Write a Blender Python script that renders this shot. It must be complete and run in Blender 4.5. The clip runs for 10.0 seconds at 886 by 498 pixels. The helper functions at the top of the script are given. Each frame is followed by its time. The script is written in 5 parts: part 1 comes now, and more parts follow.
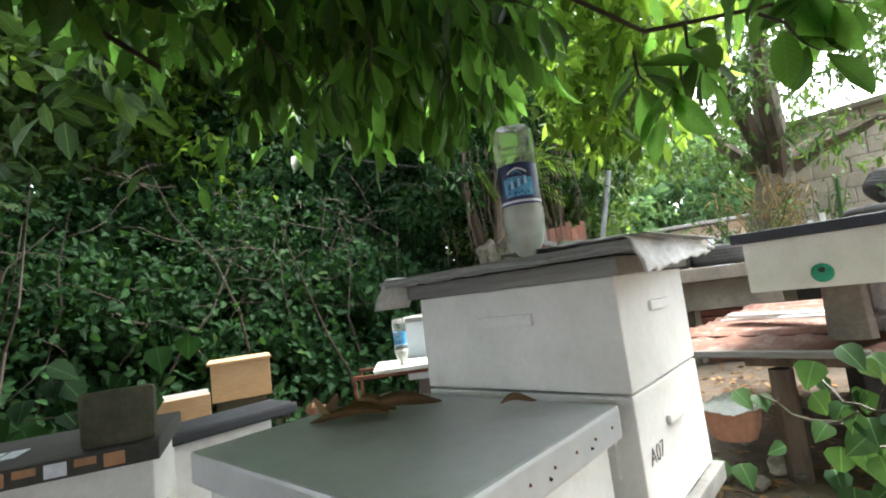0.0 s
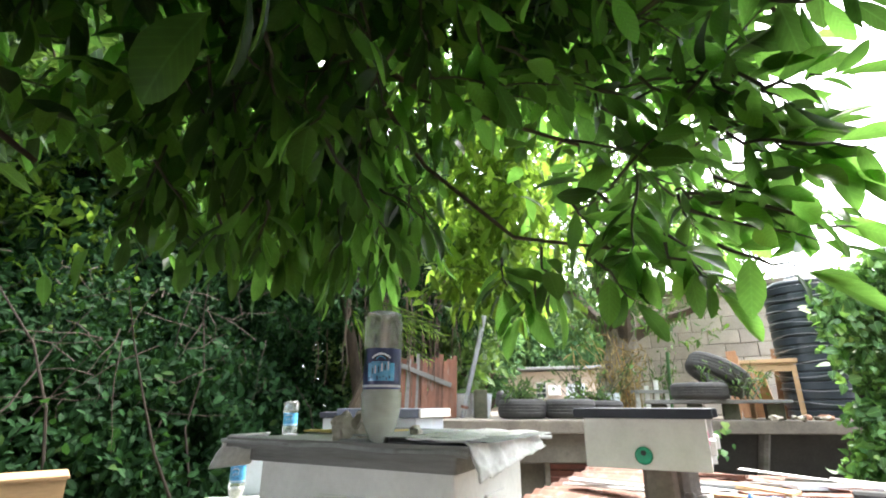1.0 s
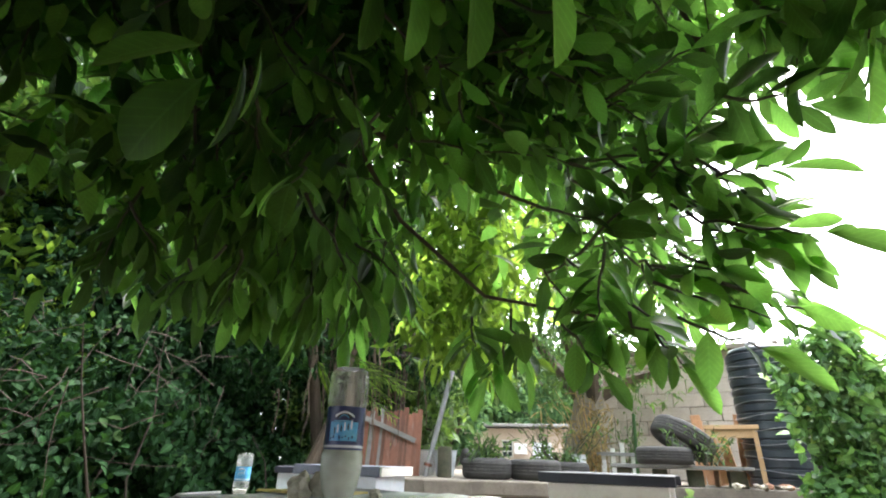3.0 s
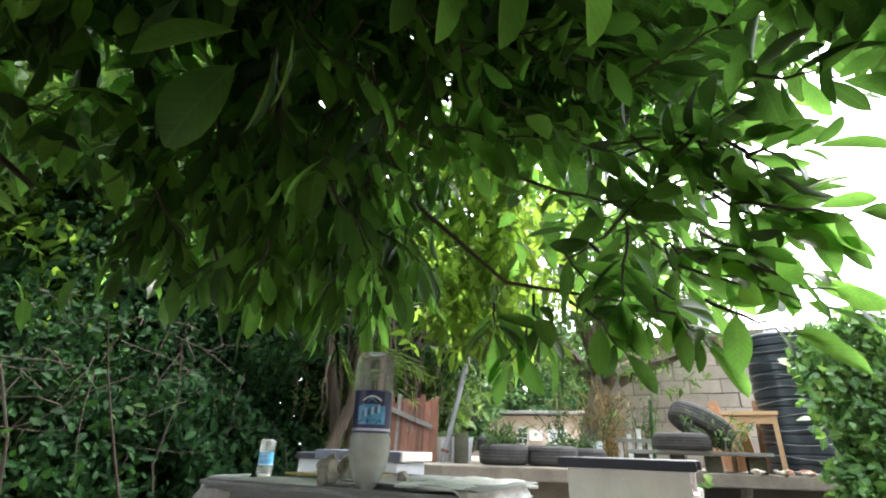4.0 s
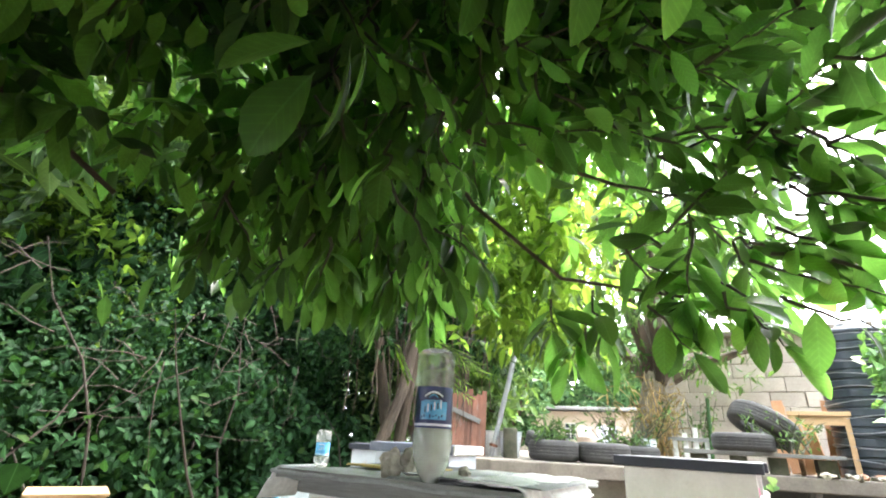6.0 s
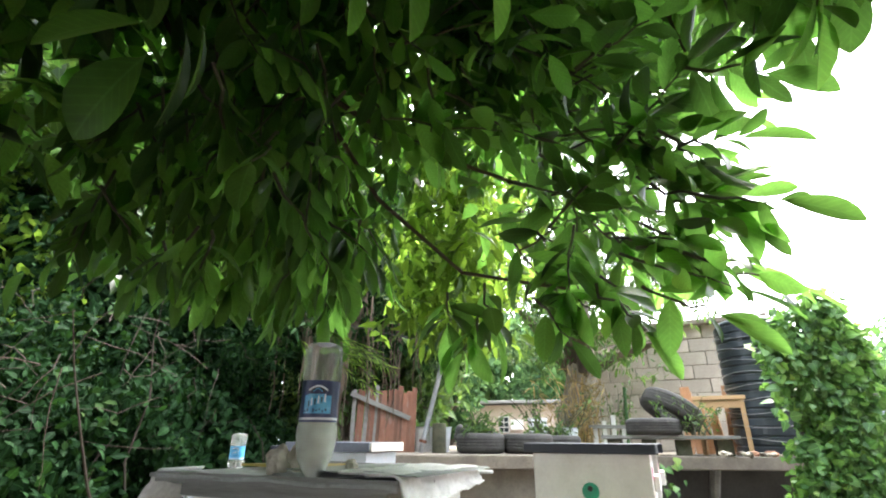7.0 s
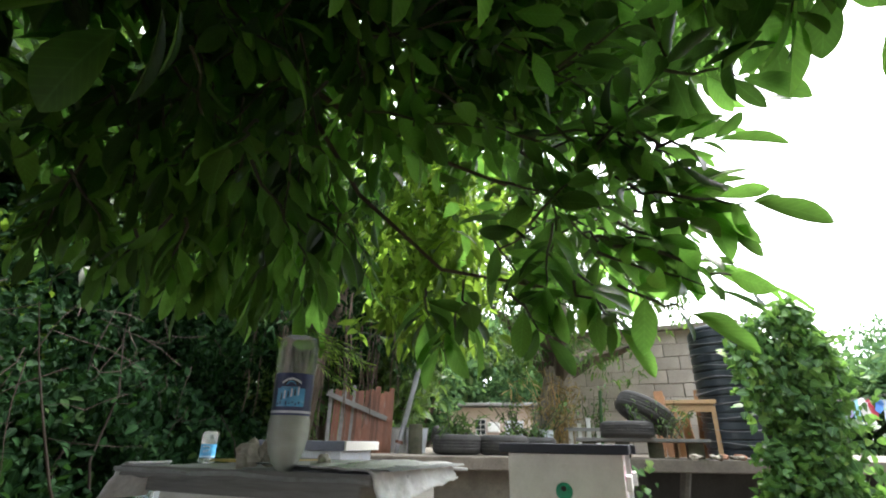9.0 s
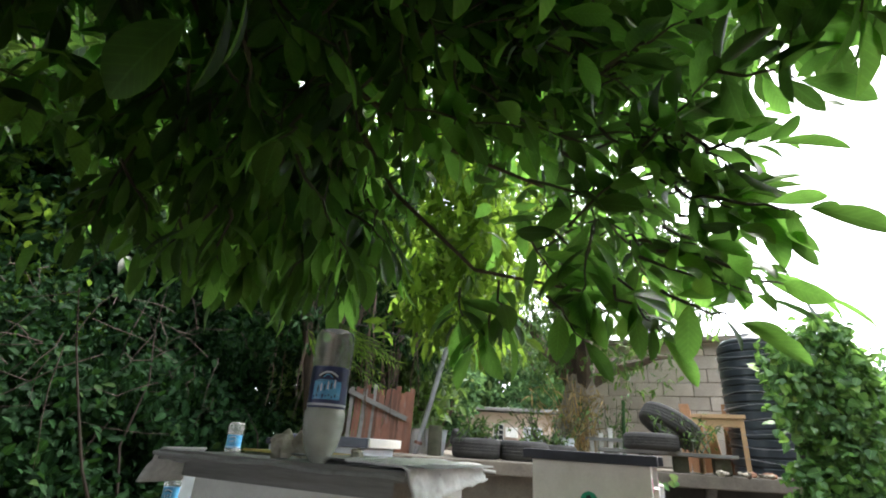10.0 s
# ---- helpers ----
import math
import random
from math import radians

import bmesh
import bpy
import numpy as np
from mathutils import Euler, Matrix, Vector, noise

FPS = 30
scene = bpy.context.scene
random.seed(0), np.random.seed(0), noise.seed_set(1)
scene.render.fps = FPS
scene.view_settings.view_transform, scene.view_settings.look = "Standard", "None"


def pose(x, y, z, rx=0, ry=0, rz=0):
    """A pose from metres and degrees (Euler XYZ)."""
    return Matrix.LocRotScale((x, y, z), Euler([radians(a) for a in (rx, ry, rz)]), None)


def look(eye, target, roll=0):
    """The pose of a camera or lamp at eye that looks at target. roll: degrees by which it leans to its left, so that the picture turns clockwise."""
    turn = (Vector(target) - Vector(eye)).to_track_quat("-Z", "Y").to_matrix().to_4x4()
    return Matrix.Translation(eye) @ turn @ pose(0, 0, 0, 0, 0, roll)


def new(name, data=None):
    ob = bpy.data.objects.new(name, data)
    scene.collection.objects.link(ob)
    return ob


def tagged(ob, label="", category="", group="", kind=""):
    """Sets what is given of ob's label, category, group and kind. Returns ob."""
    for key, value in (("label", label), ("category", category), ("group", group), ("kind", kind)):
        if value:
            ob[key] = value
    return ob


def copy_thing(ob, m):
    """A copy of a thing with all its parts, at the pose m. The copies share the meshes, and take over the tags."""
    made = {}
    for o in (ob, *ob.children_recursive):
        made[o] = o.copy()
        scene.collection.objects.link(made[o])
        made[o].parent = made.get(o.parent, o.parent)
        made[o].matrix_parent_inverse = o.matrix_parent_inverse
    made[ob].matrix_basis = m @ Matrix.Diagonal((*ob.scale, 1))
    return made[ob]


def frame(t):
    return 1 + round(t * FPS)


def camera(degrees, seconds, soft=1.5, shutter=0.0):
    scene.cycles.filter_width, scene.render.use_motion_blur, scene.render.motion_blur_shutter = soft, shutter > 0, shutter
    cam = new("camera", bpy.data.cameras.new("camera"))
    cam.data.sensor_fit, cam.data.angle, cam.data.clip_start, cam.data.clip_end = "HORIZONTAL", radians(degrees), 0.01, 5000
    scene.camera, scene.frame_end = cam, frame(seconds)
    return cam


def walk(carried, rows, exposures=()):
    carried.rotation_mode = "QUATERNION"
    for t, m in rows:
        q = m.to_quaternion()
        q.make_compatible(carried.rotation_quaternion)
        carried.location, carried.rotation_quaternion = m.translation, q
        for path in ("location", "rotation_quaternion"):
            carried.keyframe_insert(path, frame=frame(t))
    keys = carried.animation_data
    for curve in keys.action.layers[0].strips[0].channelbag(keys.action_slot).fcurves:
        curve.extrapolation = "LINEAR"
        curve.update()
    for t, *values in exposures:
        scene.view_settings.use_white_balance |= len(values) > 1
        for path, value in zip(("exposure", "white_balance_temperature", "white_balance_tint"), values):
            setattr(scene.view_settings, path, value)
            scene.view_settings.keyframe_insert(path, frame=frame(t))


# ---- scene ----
cam = camera(86.0, 10.0, 2.0)
PATH = [
    (0, (0.093, -0.012, 0.999), (0.164, 1.976, 1.209), -7.0),
    (0.2, (0.132, -0.018, 1.057), (0.257, 1.961, 1.318), -10.0),
    (0.3, (0.145, -0.038, 1.082), (0.335, 1.929, 1.395), -9.7),
    (0.4, (0.138, -0.056, 1.097), (0.444, 1.879, 1.488), -9.1),
    (0.5, (0.137, -0.066, 1.104), (0.51, 1.849, 1.547), -8.4),
    (0.7, (0.125, -0.085, 1.112), (0.6, 1.782, 1.655), -5.2),
    (1, (0.117, -0.105, 1.128), (0.666, 1.713, 1.755), 0.0),
    (1.5, (0.113, -0.115, 1.136), (0.727, 1.639, 1.878), 2.7),
    (2, (0.114, -0.129, 1.145), (0.755, 1.581, 1.96), 2.4),
    (3.5, (0.101, -0.125, 1.14), (0.717, 1.593, 1.956), 1.4),
    (4, (0.088, -0.119, 1.135), (0.676, 1.629, 1.91), 1.8),
    (4.5, (0.078, -0.12, 1.145), (0.633, 1.645, 1.903), 2.5),
    (5, (0.032, -0.116, 1.14), (0.511, 1.671, 1.898), 3.4),
    (5.2, (0.009, -0.113, 1.14), (0.433, 1.69, 1.896), 4.1),
    (6.5, (0.111, -0.13, 1.134), (0.566, 1.672, 1.873), 2.0),
    (7, (0.16, -0.157, 1.128), (0.818, 1.578, 1.874), 0.4),
    (7.5, (0.168, -0.169, 1.133), (0.99, 1.496, 1.877), -0.7),
    (8, (0.158, -0.169, 1.128), (1.026, 1.469, 1.878), -1.0),
    (8.5, (0.142, -0.16, 1.111), (0.886, 1.536, 1.867), 0.5),
    (9, (0.168, -0.15, 1.114), (0.897, 1.552, 1.869), 0.9),
    (9.5, (0.141, -0.138, 1.12), (0.823, 1.585, 1.873), 2.2),
    (10, (0.138, -0.129, 1.106), (0.78, 1.605, 1.868), 3.8),
]
walk(cam, [(t, look(eye, target, roll)) for t, eye, target, roll in PATH],
     [(0.0, 2.4), (0.4, 2.55), (0.7, 2.65), (1.2, 2.65), (2.0, 2.5), (4.6, 2.4), (5.2, 2.65), (6.3, 3.3), (6.6, 3.05), (7.2, 2.4), (8.0, 1.95), (9.0, 1.75), (10.0, 1.75)])

# ---- world and sun: thin bright overcast, open sky to the east ----
world = bpy.data.worlds.new("overcast_sky")
scene.world = world
world.use_nodes = True
wn, wl = world.node_tree.nodes, world.node_tree.links
sky = wn.new("ShaderNodeTexSky")
sky.sky_type, sky.sun_disc = "NISHITA", False
sky.sun_elevation, sky.sun_rotation = radians(60), radians(71)
sky.dust_density, sky.air_density, sky.ozone_density = 6.0, 1.4, 1.0
pale = wn.new("ShaderNodeMixRGB")
pale.inputs[0].default_value = 0.72
pale.inputs[2].default_value = (14.8, 15.6, 16.8, 1)
wl.new(sky.outputs[0], pale.inputs[1])
wl.new(pale.outputs[0], wn["Background"].inputs[0])
wn["Background"].inputs[1].default_value = 0.14
sun = new("sun", bpy.data.lights.new("sun", "SUN"))
sun.data.energy, sun.data.angle, sun.data.color = 3.0, radians(18), (1.0, 0.97, 0.92)
sun.matrix_world = look((4.6, 1.6, 8.5), (0, 0, 0))


# ---- materials ----
def nodes_of(name):
    m = bpy.data.materials.new(name)
    m.use_nodes = True
    t = m.node_tree
    return m, t.nodes, t.links, t.nodes["Principled BSDF"]


def ramp(n, l, source, stops):
    r = n.new("ShaderNodeValToRGB")
    e = r.color_ramp.elements
    while len(e) < len(stops):
        e.new(0.5)
    for k, (p, c) in zip(e, stops):
        k.position, k.color = p, (*c, 1)
    l.new(source, r.inputs[0])
    return r.outputs[0]


def noise_tex(n, l, scale, detail=6, stretch=None, rough=0.6):
    co = n.new("ShaderNodeTexCoord")
    mp = n.new("ShaderNodeMapping")
    if stretch:
        mp.inputs["Scale"].default_value = stretch
    l.new(co.outputs["Object"], mp.inputs[0])
    t = n.new("ShaderNodeTexNoise")
    t.inputs["Scale"].default_value, t.inputs["Detail"].default_value, t.inputs["Roughness"].default_value = scale, detail, rough
    l.new(mp.outputs[0], t.inputs["Vector"])
    return t.outputs[0]


def mixed(n, l, fac, a, b, mode="MIX"):
    m = n.new("ShaderNodeMixRGB")
    m.blend_type = mode
    for i, v in ((0, fac), (1, a), (2, b)):
        if isinstance(v, (int, float)):
            m.inputs[i].default_value = v
        elif isinstance(v, tuple):
            m.inputs[i].default_value = (*v, 1)
        else:
            l.new(v, m.inputs[i])
    return m.outputs[0]


def bumped(n, l, bsdf, height, strength, distance=0.01):
    b = n.new("ShaderNodeBump")
    b.inputs["Strength"].default_value, b.inputs["Distance"].default_value = strength, distance
    l.new(height, b.inputs["Height"])
    l.new(b.outputs[0], bsdf.inputs["Normal"])


def surface(name, base, dark, rough=0.7, coarse=4.0, fine=60.0, stain=None, amount=0.5, bump=0.25, metal=0.0, stretch=None, per_object=0.0, dist=0.006, grainy=0.6):
    """Two-scale weathered surface: a base tone, a darker one, optional stain colour in patches, fine relief."""
    m, n, l, b = nodes_of(name)
    big = noise_tex(n, l, coarse, 5, stretch)
    small = noise_tex(n, l, fine, 4, stretch)
    col = mixed(n, l, ramp(n, l, big, [(0.35, (0, 0, 0)), (0.68, (1, 1, 1))]), dark, base)
    grain = ramp(n, l, small, [(0.3, (0.72, 0.72, 0.72)), (0.7, (1.12, 1.12, 1.12))])
    col = mixed(n, l, grainy, col, grain, "MULTIPLY")
    if stain:
        spots = noise_tex(n, l, coarse * 2.7, 8, stretch, 0.7)
        col = mixed(n, l, ramp(n, l, spots, [(0.62 - 0.15 * amount, (0, 0, 0)), (0.74, (amount, amount, amount))]), col, stain)
    if per_object:
        oi = n.new("ShaderNodeObjectInfo")
        tone = ramp(n, l, oi.outputs["Random"], [(0, (1 - per_object,) * 3), (1, (1 + per_object * 0.6,) * 3)])
        col = mixed(n, l, 1.0, col, tone, "MULTIPLY")
    l.new(col, b.inputs["Base Color"])
    b.inputs["Roughness"].default_value, b.inputs["Metallic"].default_value = rough, metal
    bumped(n, l, b, small, bump, dist)
    return m


def leaf_surface(name, low, high, through_col, rough=0.42, see=0.4, gloss=0.3):
    m, n, l, b = nodes_of(name)
    oi, ge = n.new("ShaderNodeObjectInfo"), n.new("ShaderNodeNewGeometry")
    s = n.new("ShaderNodeMath")
    s.operation = "ADD"
    l.new(oi.outputs["Random"], s.inputs[0])
    l.new(ge.outputs["Random Per Island"], s.inputs[1])
    f = n.new("ShaderNodeMath")
    f.operation = "FRACT"
    l.new(s.outputs[0], f.inputs[0])
    mid = tuple((a + c) / 2 for a, c in zip(low, high))
    col = ramp(n, l, f.outputs[0], [(0.0, low), (0.55, mid), (0.93, high), (1.0, (high[0] * 1.9, high[1] * 1.25, high[2]))])
    mottle = noise_tex(n, l, 35, 4)
    uv = n.new("ShaderNodeUVMap")
    xy = n.new("ShaderNodeSeparateXYZ")
    l.new(uv.outputs[0], xy.inputs[0])
    def calc(op, p, q):
        k = n.new("ShaderNodeMath")
        k.operation = op
        for i, v in enumerate((p, q)):
            if isinstance(v, (int, float)):
                k.inputs[i].default_value = v
            else:
                l.new(v, k.inputs[i])
        return k.outputs[0]
    across = calc("ABSOLUTE", calc("SUBTRACT", xy.outputs[1], 0.5), 0)
    rib = ramp(n, l, across, [(0.0, (1, 1, 1)), (0.035, (0, 0, 0))])
    waves = calc("SINE", calc("MULTIPLY", calc("SUBTRACT", xy.outputs[0], calc("MULTIPLY", across, 0.55)), 62.0), 0)
    veins = ramp(n, l, waves, [(0.0, (0.93, 0.93, 0.93)), (0.8, (0.97, 0.97, 0.97)), (1.0, (1.14, 1.14, 1.1))])
    col = mixed(n, l, 0.5, col, ramp(n, l, mottle, [(0.3, (0.7, 0.7, 0.7)), (0.7, (1.15, 1.15, 1.1))]), "MULTIPLY")
    col = mixed(n, l, 0.7, col, veins, "MULTIPLY")
    col = mixed(n, l, rib, col, tuple(min(1.0, 2.2 * c + 0.01) for c in high))
    l.new(col, b.inputs["Base Color"])
    b.inputs["Roughness"].default_value = rough
    b.inputs["Specular IOR Level"].default_value = gloss
    bumped(n, l, b, mottle, 0.15, 0.003)
    t = n.new("ShaderNodeBsdfTranslucent")
    # old thick leaves let little light through, young ones much
    thin = ramp(n, l, f.outputs[0], [(0, tuple(0.3 * c for c in through_col)), (0.4, tuple(0.5 * c for c in through_col)), (0.75, through_col), (1, tuple(min(1.0, 1.4 * c) for c in through_col))])
    thin = mixed(n, l, 1.0, thin, ramp(n, l, mottle, [(0.3, (0.8, 0.8, 0.8)), (0.7, (1.1, 1.1, 1.1))]), "MULTIPLY")
    thin = mixed(n, l, 0.8, thin, veins, "MULTIPLY")
    l.new(thin, t.inputs[0])
    x = n.new("ShaderNodeMixShader")
    x.inputs[0].default_value = see
    l.new(b.outputs[0], x.inputs[1])
    l.new(t.outputs[0], x.inputs[2])
    l.new(x.outputs[0], n["Material Output"].inputs[0])
    return m


M = {
    "canopy": leaf_surface("canopy_leaf", (0.005, 0.017, 0.008), (0.016, 0.044, 0.013), (0.33, 0.72, 0.12), 0.36, 0.47, 0.22),
    "hedge": leaf_surface("hedge_leaf", (0.005, 0.017, 0.007), (0.016, 0.046, 0.015), (0.07, 0.2, 0.035), 0.6, 0.14, 0.05),
    # paler, yellower leaf with the look of sunlight painted into its colour
    "sunlit_pale": leaf_surface("sunlit_pale_leaf", (0.03, 0.085, 0.016), (0.07, 0.15, 0.025), (0.4, 0.66, 0.08), 0.5, 0.48, 0.15),
    "fine": leaf_surface("small_leaf", (0.03, 0.07, 0.024), (0.075, 0.14, 0.04), (0.2, 0.36, 0.06), 0.5, 0.33),
    "vine": leaf_surface("vine_leaf", (0.045, 0.12, 0.04), (0.11, 0.23, 0.065), (0.24, 0.48, 0.09), 0.45, 0.33),
    "gourd": leaf_surface("gourd_leaf", (0.02, 0.06, 0.024), (0.06, 0.13, 0.045), (0.14, 0.3, 0.06), 0.5, 0.25, 0.2),
    "far": leaf_surface("distant_leaf", (0.03, 0.075, 0.036), (0.075, 0.135, 0.055), (0.16, 0.3, 0.09), 0.85, 0.3, 0.08),
    "dry": leaf_surface("dry_stalk", (0.22, 0.16, 0.07), (0.4, 0.3, 0.14), (0.4, 0.3, 0.12), 0.7, 0.3),
    "bark": surface("bark", (0.13, 0.095, 0.065), (0.05, 0.037, 0.027), 0.9, 6, 45, (0.1, 0.11, 0.06), 0.4, 0.7, stretch=(1, 1, 0.3), dist=0.02),
    "brush": surface("dry_brushwood", (0.07, 0.05, 0.038), (0.035, 0.025, 0.019), 0.9, 12, 80),
    "stem": surface("dark_stem", (0.04, 0.029, 0.019), (0.025, 0.02, 0.013), 0.85, 12, 80),
    "twig": surface("green_twig", (0.06, 0.07, 0.03), (0.035, 0.03, 0.018), 0.7, 12, 90),
    "white": surface("white_paint", (0.74, 0.735, 0.7), (0.6, 0.595, 0.55), 0.55, 4, 70, (0.44, 0.41, 0.35), 0.42, 0.1, grainy=0.22),
    "lid": surface("galvanised_lid", (0.58, 0.6, 0.6), (0.47, 0.49, 0.49), 0.36, 3, 40, (0.24, 0.21, 0.17), 0.3, 0.06, 0.3, grainy=0.2),
    "navy": surface("navy_lid", (0.016, 0.019, 0.035), (0.01, 0.012, 0.02), 0.5, 5, 60, (0.09, 0.09, 0.1), 0.2, 0.1),
    "sky_paint": surface("pale_blue_paint", (0.55, 0.6, 0.64), (0.44, 0.49, 0.53), 0.6, 5, 60, (0.5, 0.4, 0.34), 0.5, 0.1, grainy=0.2),
    "charcoal": surface("charcoal_felt", (0.04, 0.044, 0.052), (0.028, 0.03, 0.036), 0.75, 6, 90, (0.09, 0.09, 0.09), 0.3, 0.2),
    "concrete": surface("old_concrete", (0.22, 0.19, 0.155), (0.12, 0.105, 0.085), 0.9, 3, 50, (0.07, 0.06, 0.045), 0.65, 0.5),
    "block": surface("concrete_block", (0.5, 0.445, 0.385), (0.4, 0.355, 0.305), 0.92, 2.5, 45, (0.24, 0.21, 0.17), 0.35, 0.4, per_object=0.14),
    "palebark": surface("pale_bark", (0.3, 0.26, 0.21), (0.19, 0.165, 0.13), 0.9, 5, 40, (0.12, 0.12, 0.08), 0.4, 0.6, stretch=(1, 1, 0.3), dist=0.02),
    "mossy": surface("mossy_stone", (0.11, 0.1, 0.07), (0.05, 0.052, 0.032), 0.95, 9, 60, (0.07, 0.09, 0.035), 0.7, 0.6),
    "stone": surface("pale_stone", (0.5, 0.46, 0.38), (0.26, 0.23, 0.18), 0.9, 12, 70, (0.15, 0.13, 0.1), 0.4, 0.5),
    "rust": surface("rusty_tin", (0.21, 0.09, 0.058), (0.12, 0.055, 0.038), 0.8, 5, 50, (0.34, 0.3, 0.26), 0.7, 0.3, 0.25, stretch=(1, 0.4, 1)),
    "rustfence": surface("rusty_fence", (0.27, 0.115, 0.07), (0.17, 0.085, 0.06), 0.8, 5, 45, (0.25, 0.24, 0.22), 0.5, 0.3, 0.1, stretch=(1, 1, 0.35), per_object=0.3),
    "wood": surface("grey_wood", (0.26, 0.26, 0.245), (0.15, 0.148, 0.138), 0.85, 3, 60, (0.12, 0.1, 0.08), 0.5, 0.5, stretch=(0.25, 3, 3)),
    "peeled": surface("peeling_grey_paint", (0.33, 0.345, 0.33), (0.21, 0.22, 0.21), 0.8, 6, 60, (0.16, 0.12, 0.09), 0.45, 0.4),
    "pine": surface("raw_pine", (0.52, 0.34, 0.18), (0.42, 0.26, 0.13), 0.7, 3, 50, (0.28, 0.17, 0.09), 0.3, 0.25, stretch=(0.4, 2, 2), per_object=0.15),
    "plank": surface("orange_plank", (0.52, 0.27, 0.14), (0.4, 0.2, 0.1), 0.75, 4, 50, (0.55, 0.45, 0.33), 0.4, 0.3, stretch=(2, 2, 0.4), per_object=0.2),
    "tyre": surface("old_rubber", (0.06, 0.058, 0.055), (0.035, 0.034, 0.033), 0.85, 6, 60, (0.16, 0.14, 0.11), 0.4, 0.3),
    "tank": surface("black_plastic", (0.035, 0.045, 0.056), (0.022, 0.028, 0.035), 0.32, 3, 40, (0.09, 0.1, 0.11), 0.35, 0.1),
    "steel": surface("galvanised_pipe", (0.4, 0.41, 0.42), (0.28, 0.29, 0.3), 0.4, 8, 80, (0.2, 0.15, 0.1), 0.3, 0.1, 0.7),
    "rustbar": surface("rusty_bar", (0.22, 0.09, 0.05), (0.12, 0.05, 0.03), 0.85, 15, 90),
    "soil": surface("leaf_litter_soil", (0.17, 0.125, 0.085), (0.08, 0.062, 0.042), 0.95, 3, 30, (0.07, 0.08, 0.035), 0.45, 0.8, dist=0.03),
    "plaster": surface("house_plaster", (0.58, 0.47, 0.38), (0.5, 0.4, 0.32), 0.9, 1.5, 30, (0.36, 0.3, 0.24), 0.3, 0.2),
    "door": surface("red_brown_louvre", (0.2, 0.075, 0.055), (0.14, 0.05, 0.04), 0.7, 4, 60, (0.3, 0.2, 0.16), 0.3, 0.2),
    "slate": surface("slate_lid", (0.16, 0.18, 0.24), (0.12, 0.135, 0.18), 0.6, 4, 60, (0.3, 0.3, 0.32), 0.2, 0.1),
    # dark lid colour; on recess wall, shed panel and creeper core it paints shade
    "dark": surface("dark_lid_and_shade", (0.07, 0.068, 0.06), (0.045, 0.043, 0.038), 0.95, 3, 40, (0.03, 0.03, 0.027), 0.4, 0.3),
    "bag": surface("white_sack", (0.74, 0.74, 0.72), (0.6, 0.6, 0.58), 0.6, 8, 90, (0.45, 0.43, 0.4), 0.3, 0.15),
    "blue": surface("blue_tarp", (0.015, 0.15, 0.45), (0.008, 0.08, 0.28), 0.45, 9, 60),
    "grey_cloth": surface("grey_rag", (0.34, 0.31, 0.29), (0.2, 0.18, 0.17), 0.9, 14, 90),
    "deadleaf": leaf_surface("dead_leaf", (0.14, 0.08, 0.04), (0.36, 0.22, 0.1), (0.3, 0.18, 0.06), 0.7, 0.2),
    "green": surface("green_plastic", (0.01, 0.3, 0.17), (0.01, 0.23, 0.13), 0.35, 9, 60, bump=0.02),
    "pink": surface("pink_marker", (0.7, 0.06, 0.28), (0.6, 0.05, 0.24), 0.6, 9, 60),
    "black": surface("black_marking", (0.02, 0.02, 0.02), (0.012, 0.012, 0.012), 0.6, 9, 60),
    "ochre": surface("ochre_sheet", (0.42, 0.32, 0.08), (0.3, 0.22, 0.06), 0.6, 9, 60),
    "label_blue": surface("label_navy", (0.02, 0.035, 0.13), (0.015, 0.025, 0.09), 0.35, 9, 80, bump=0.02),
    "label_sky": surface("label_sky", (0.1, 0.42, 0.68), (0.05, 0.24, 0.5), 0.35, 25, 80, (0.5, 0.72, 0.85), 0.5, 0.02),
    "label_white": surface("label_white", (0.75, 0.78, 0.82), (0.6, 0.63, 0.7), 0.4, 12, 80, bump=0.02),
    "syrup": surface("cloudy_syrup", (0.46, 0.47, 0.42), (0.38, 0.39, 0.34), 0.25, 5, 40, bump=0.02),
    "glass_dark": surface("window_dark", (0.05, 0.06, 0.07), (0.03, 0.035, 0.04), 0.15, 3, 20, bump=0.0),
    "terracotta": surface("terracotta_clay", (0.42, 0.22, 0.14), (0.32, 0.16, 0.1), 0.9, 6, 50, (0.25, 0.18, 0.13), 0.4, 0.3),
}


def clear_plastic():
    m, n, l, b = nodes_of("clear_bottle_plastic")
    b.inputs["Base Color"].default_value = (0.93, 0.96, 0.93, 1)
    b.inputs["Roughness"].default_value = 0.08
    b.inputs["IOR"].default_value = 1.06
    b.inputs["Transmission Weight"].default_value = 0.88
    haze = noise_tex(n, l, 30, 4)
    l.new(ramp(n, l, haze, [(0.3, (0.02, 0.02, 0.02)), (0.8, (0.16, 0.16, 0.16))]), b.inputs["Roughness"])
    return m


M["clear"] = clear_plastic()


# ---- mesh helpers ----
def finish(name, bm, material, smooth=False):
    me = bpy.data.meshes.new(name)
    bm.normal_update()
    bm.to_mesh(me)
    bm.free()
    me.materials.append(M[material])
    if smooth:
        me.polygons.foreach_set("use_smooth", [True] * len(me.polygons))
    return me


def part(name, bm, material, parent=None, label="", smooth=False, at=None):
    ob = new(name, finish(name, bm, material, smooth))
    if parent:
        ob.parent = parent
    if at is not None:
        ob.matrix_basis = at
    return tagged(ob, label) if label else ob


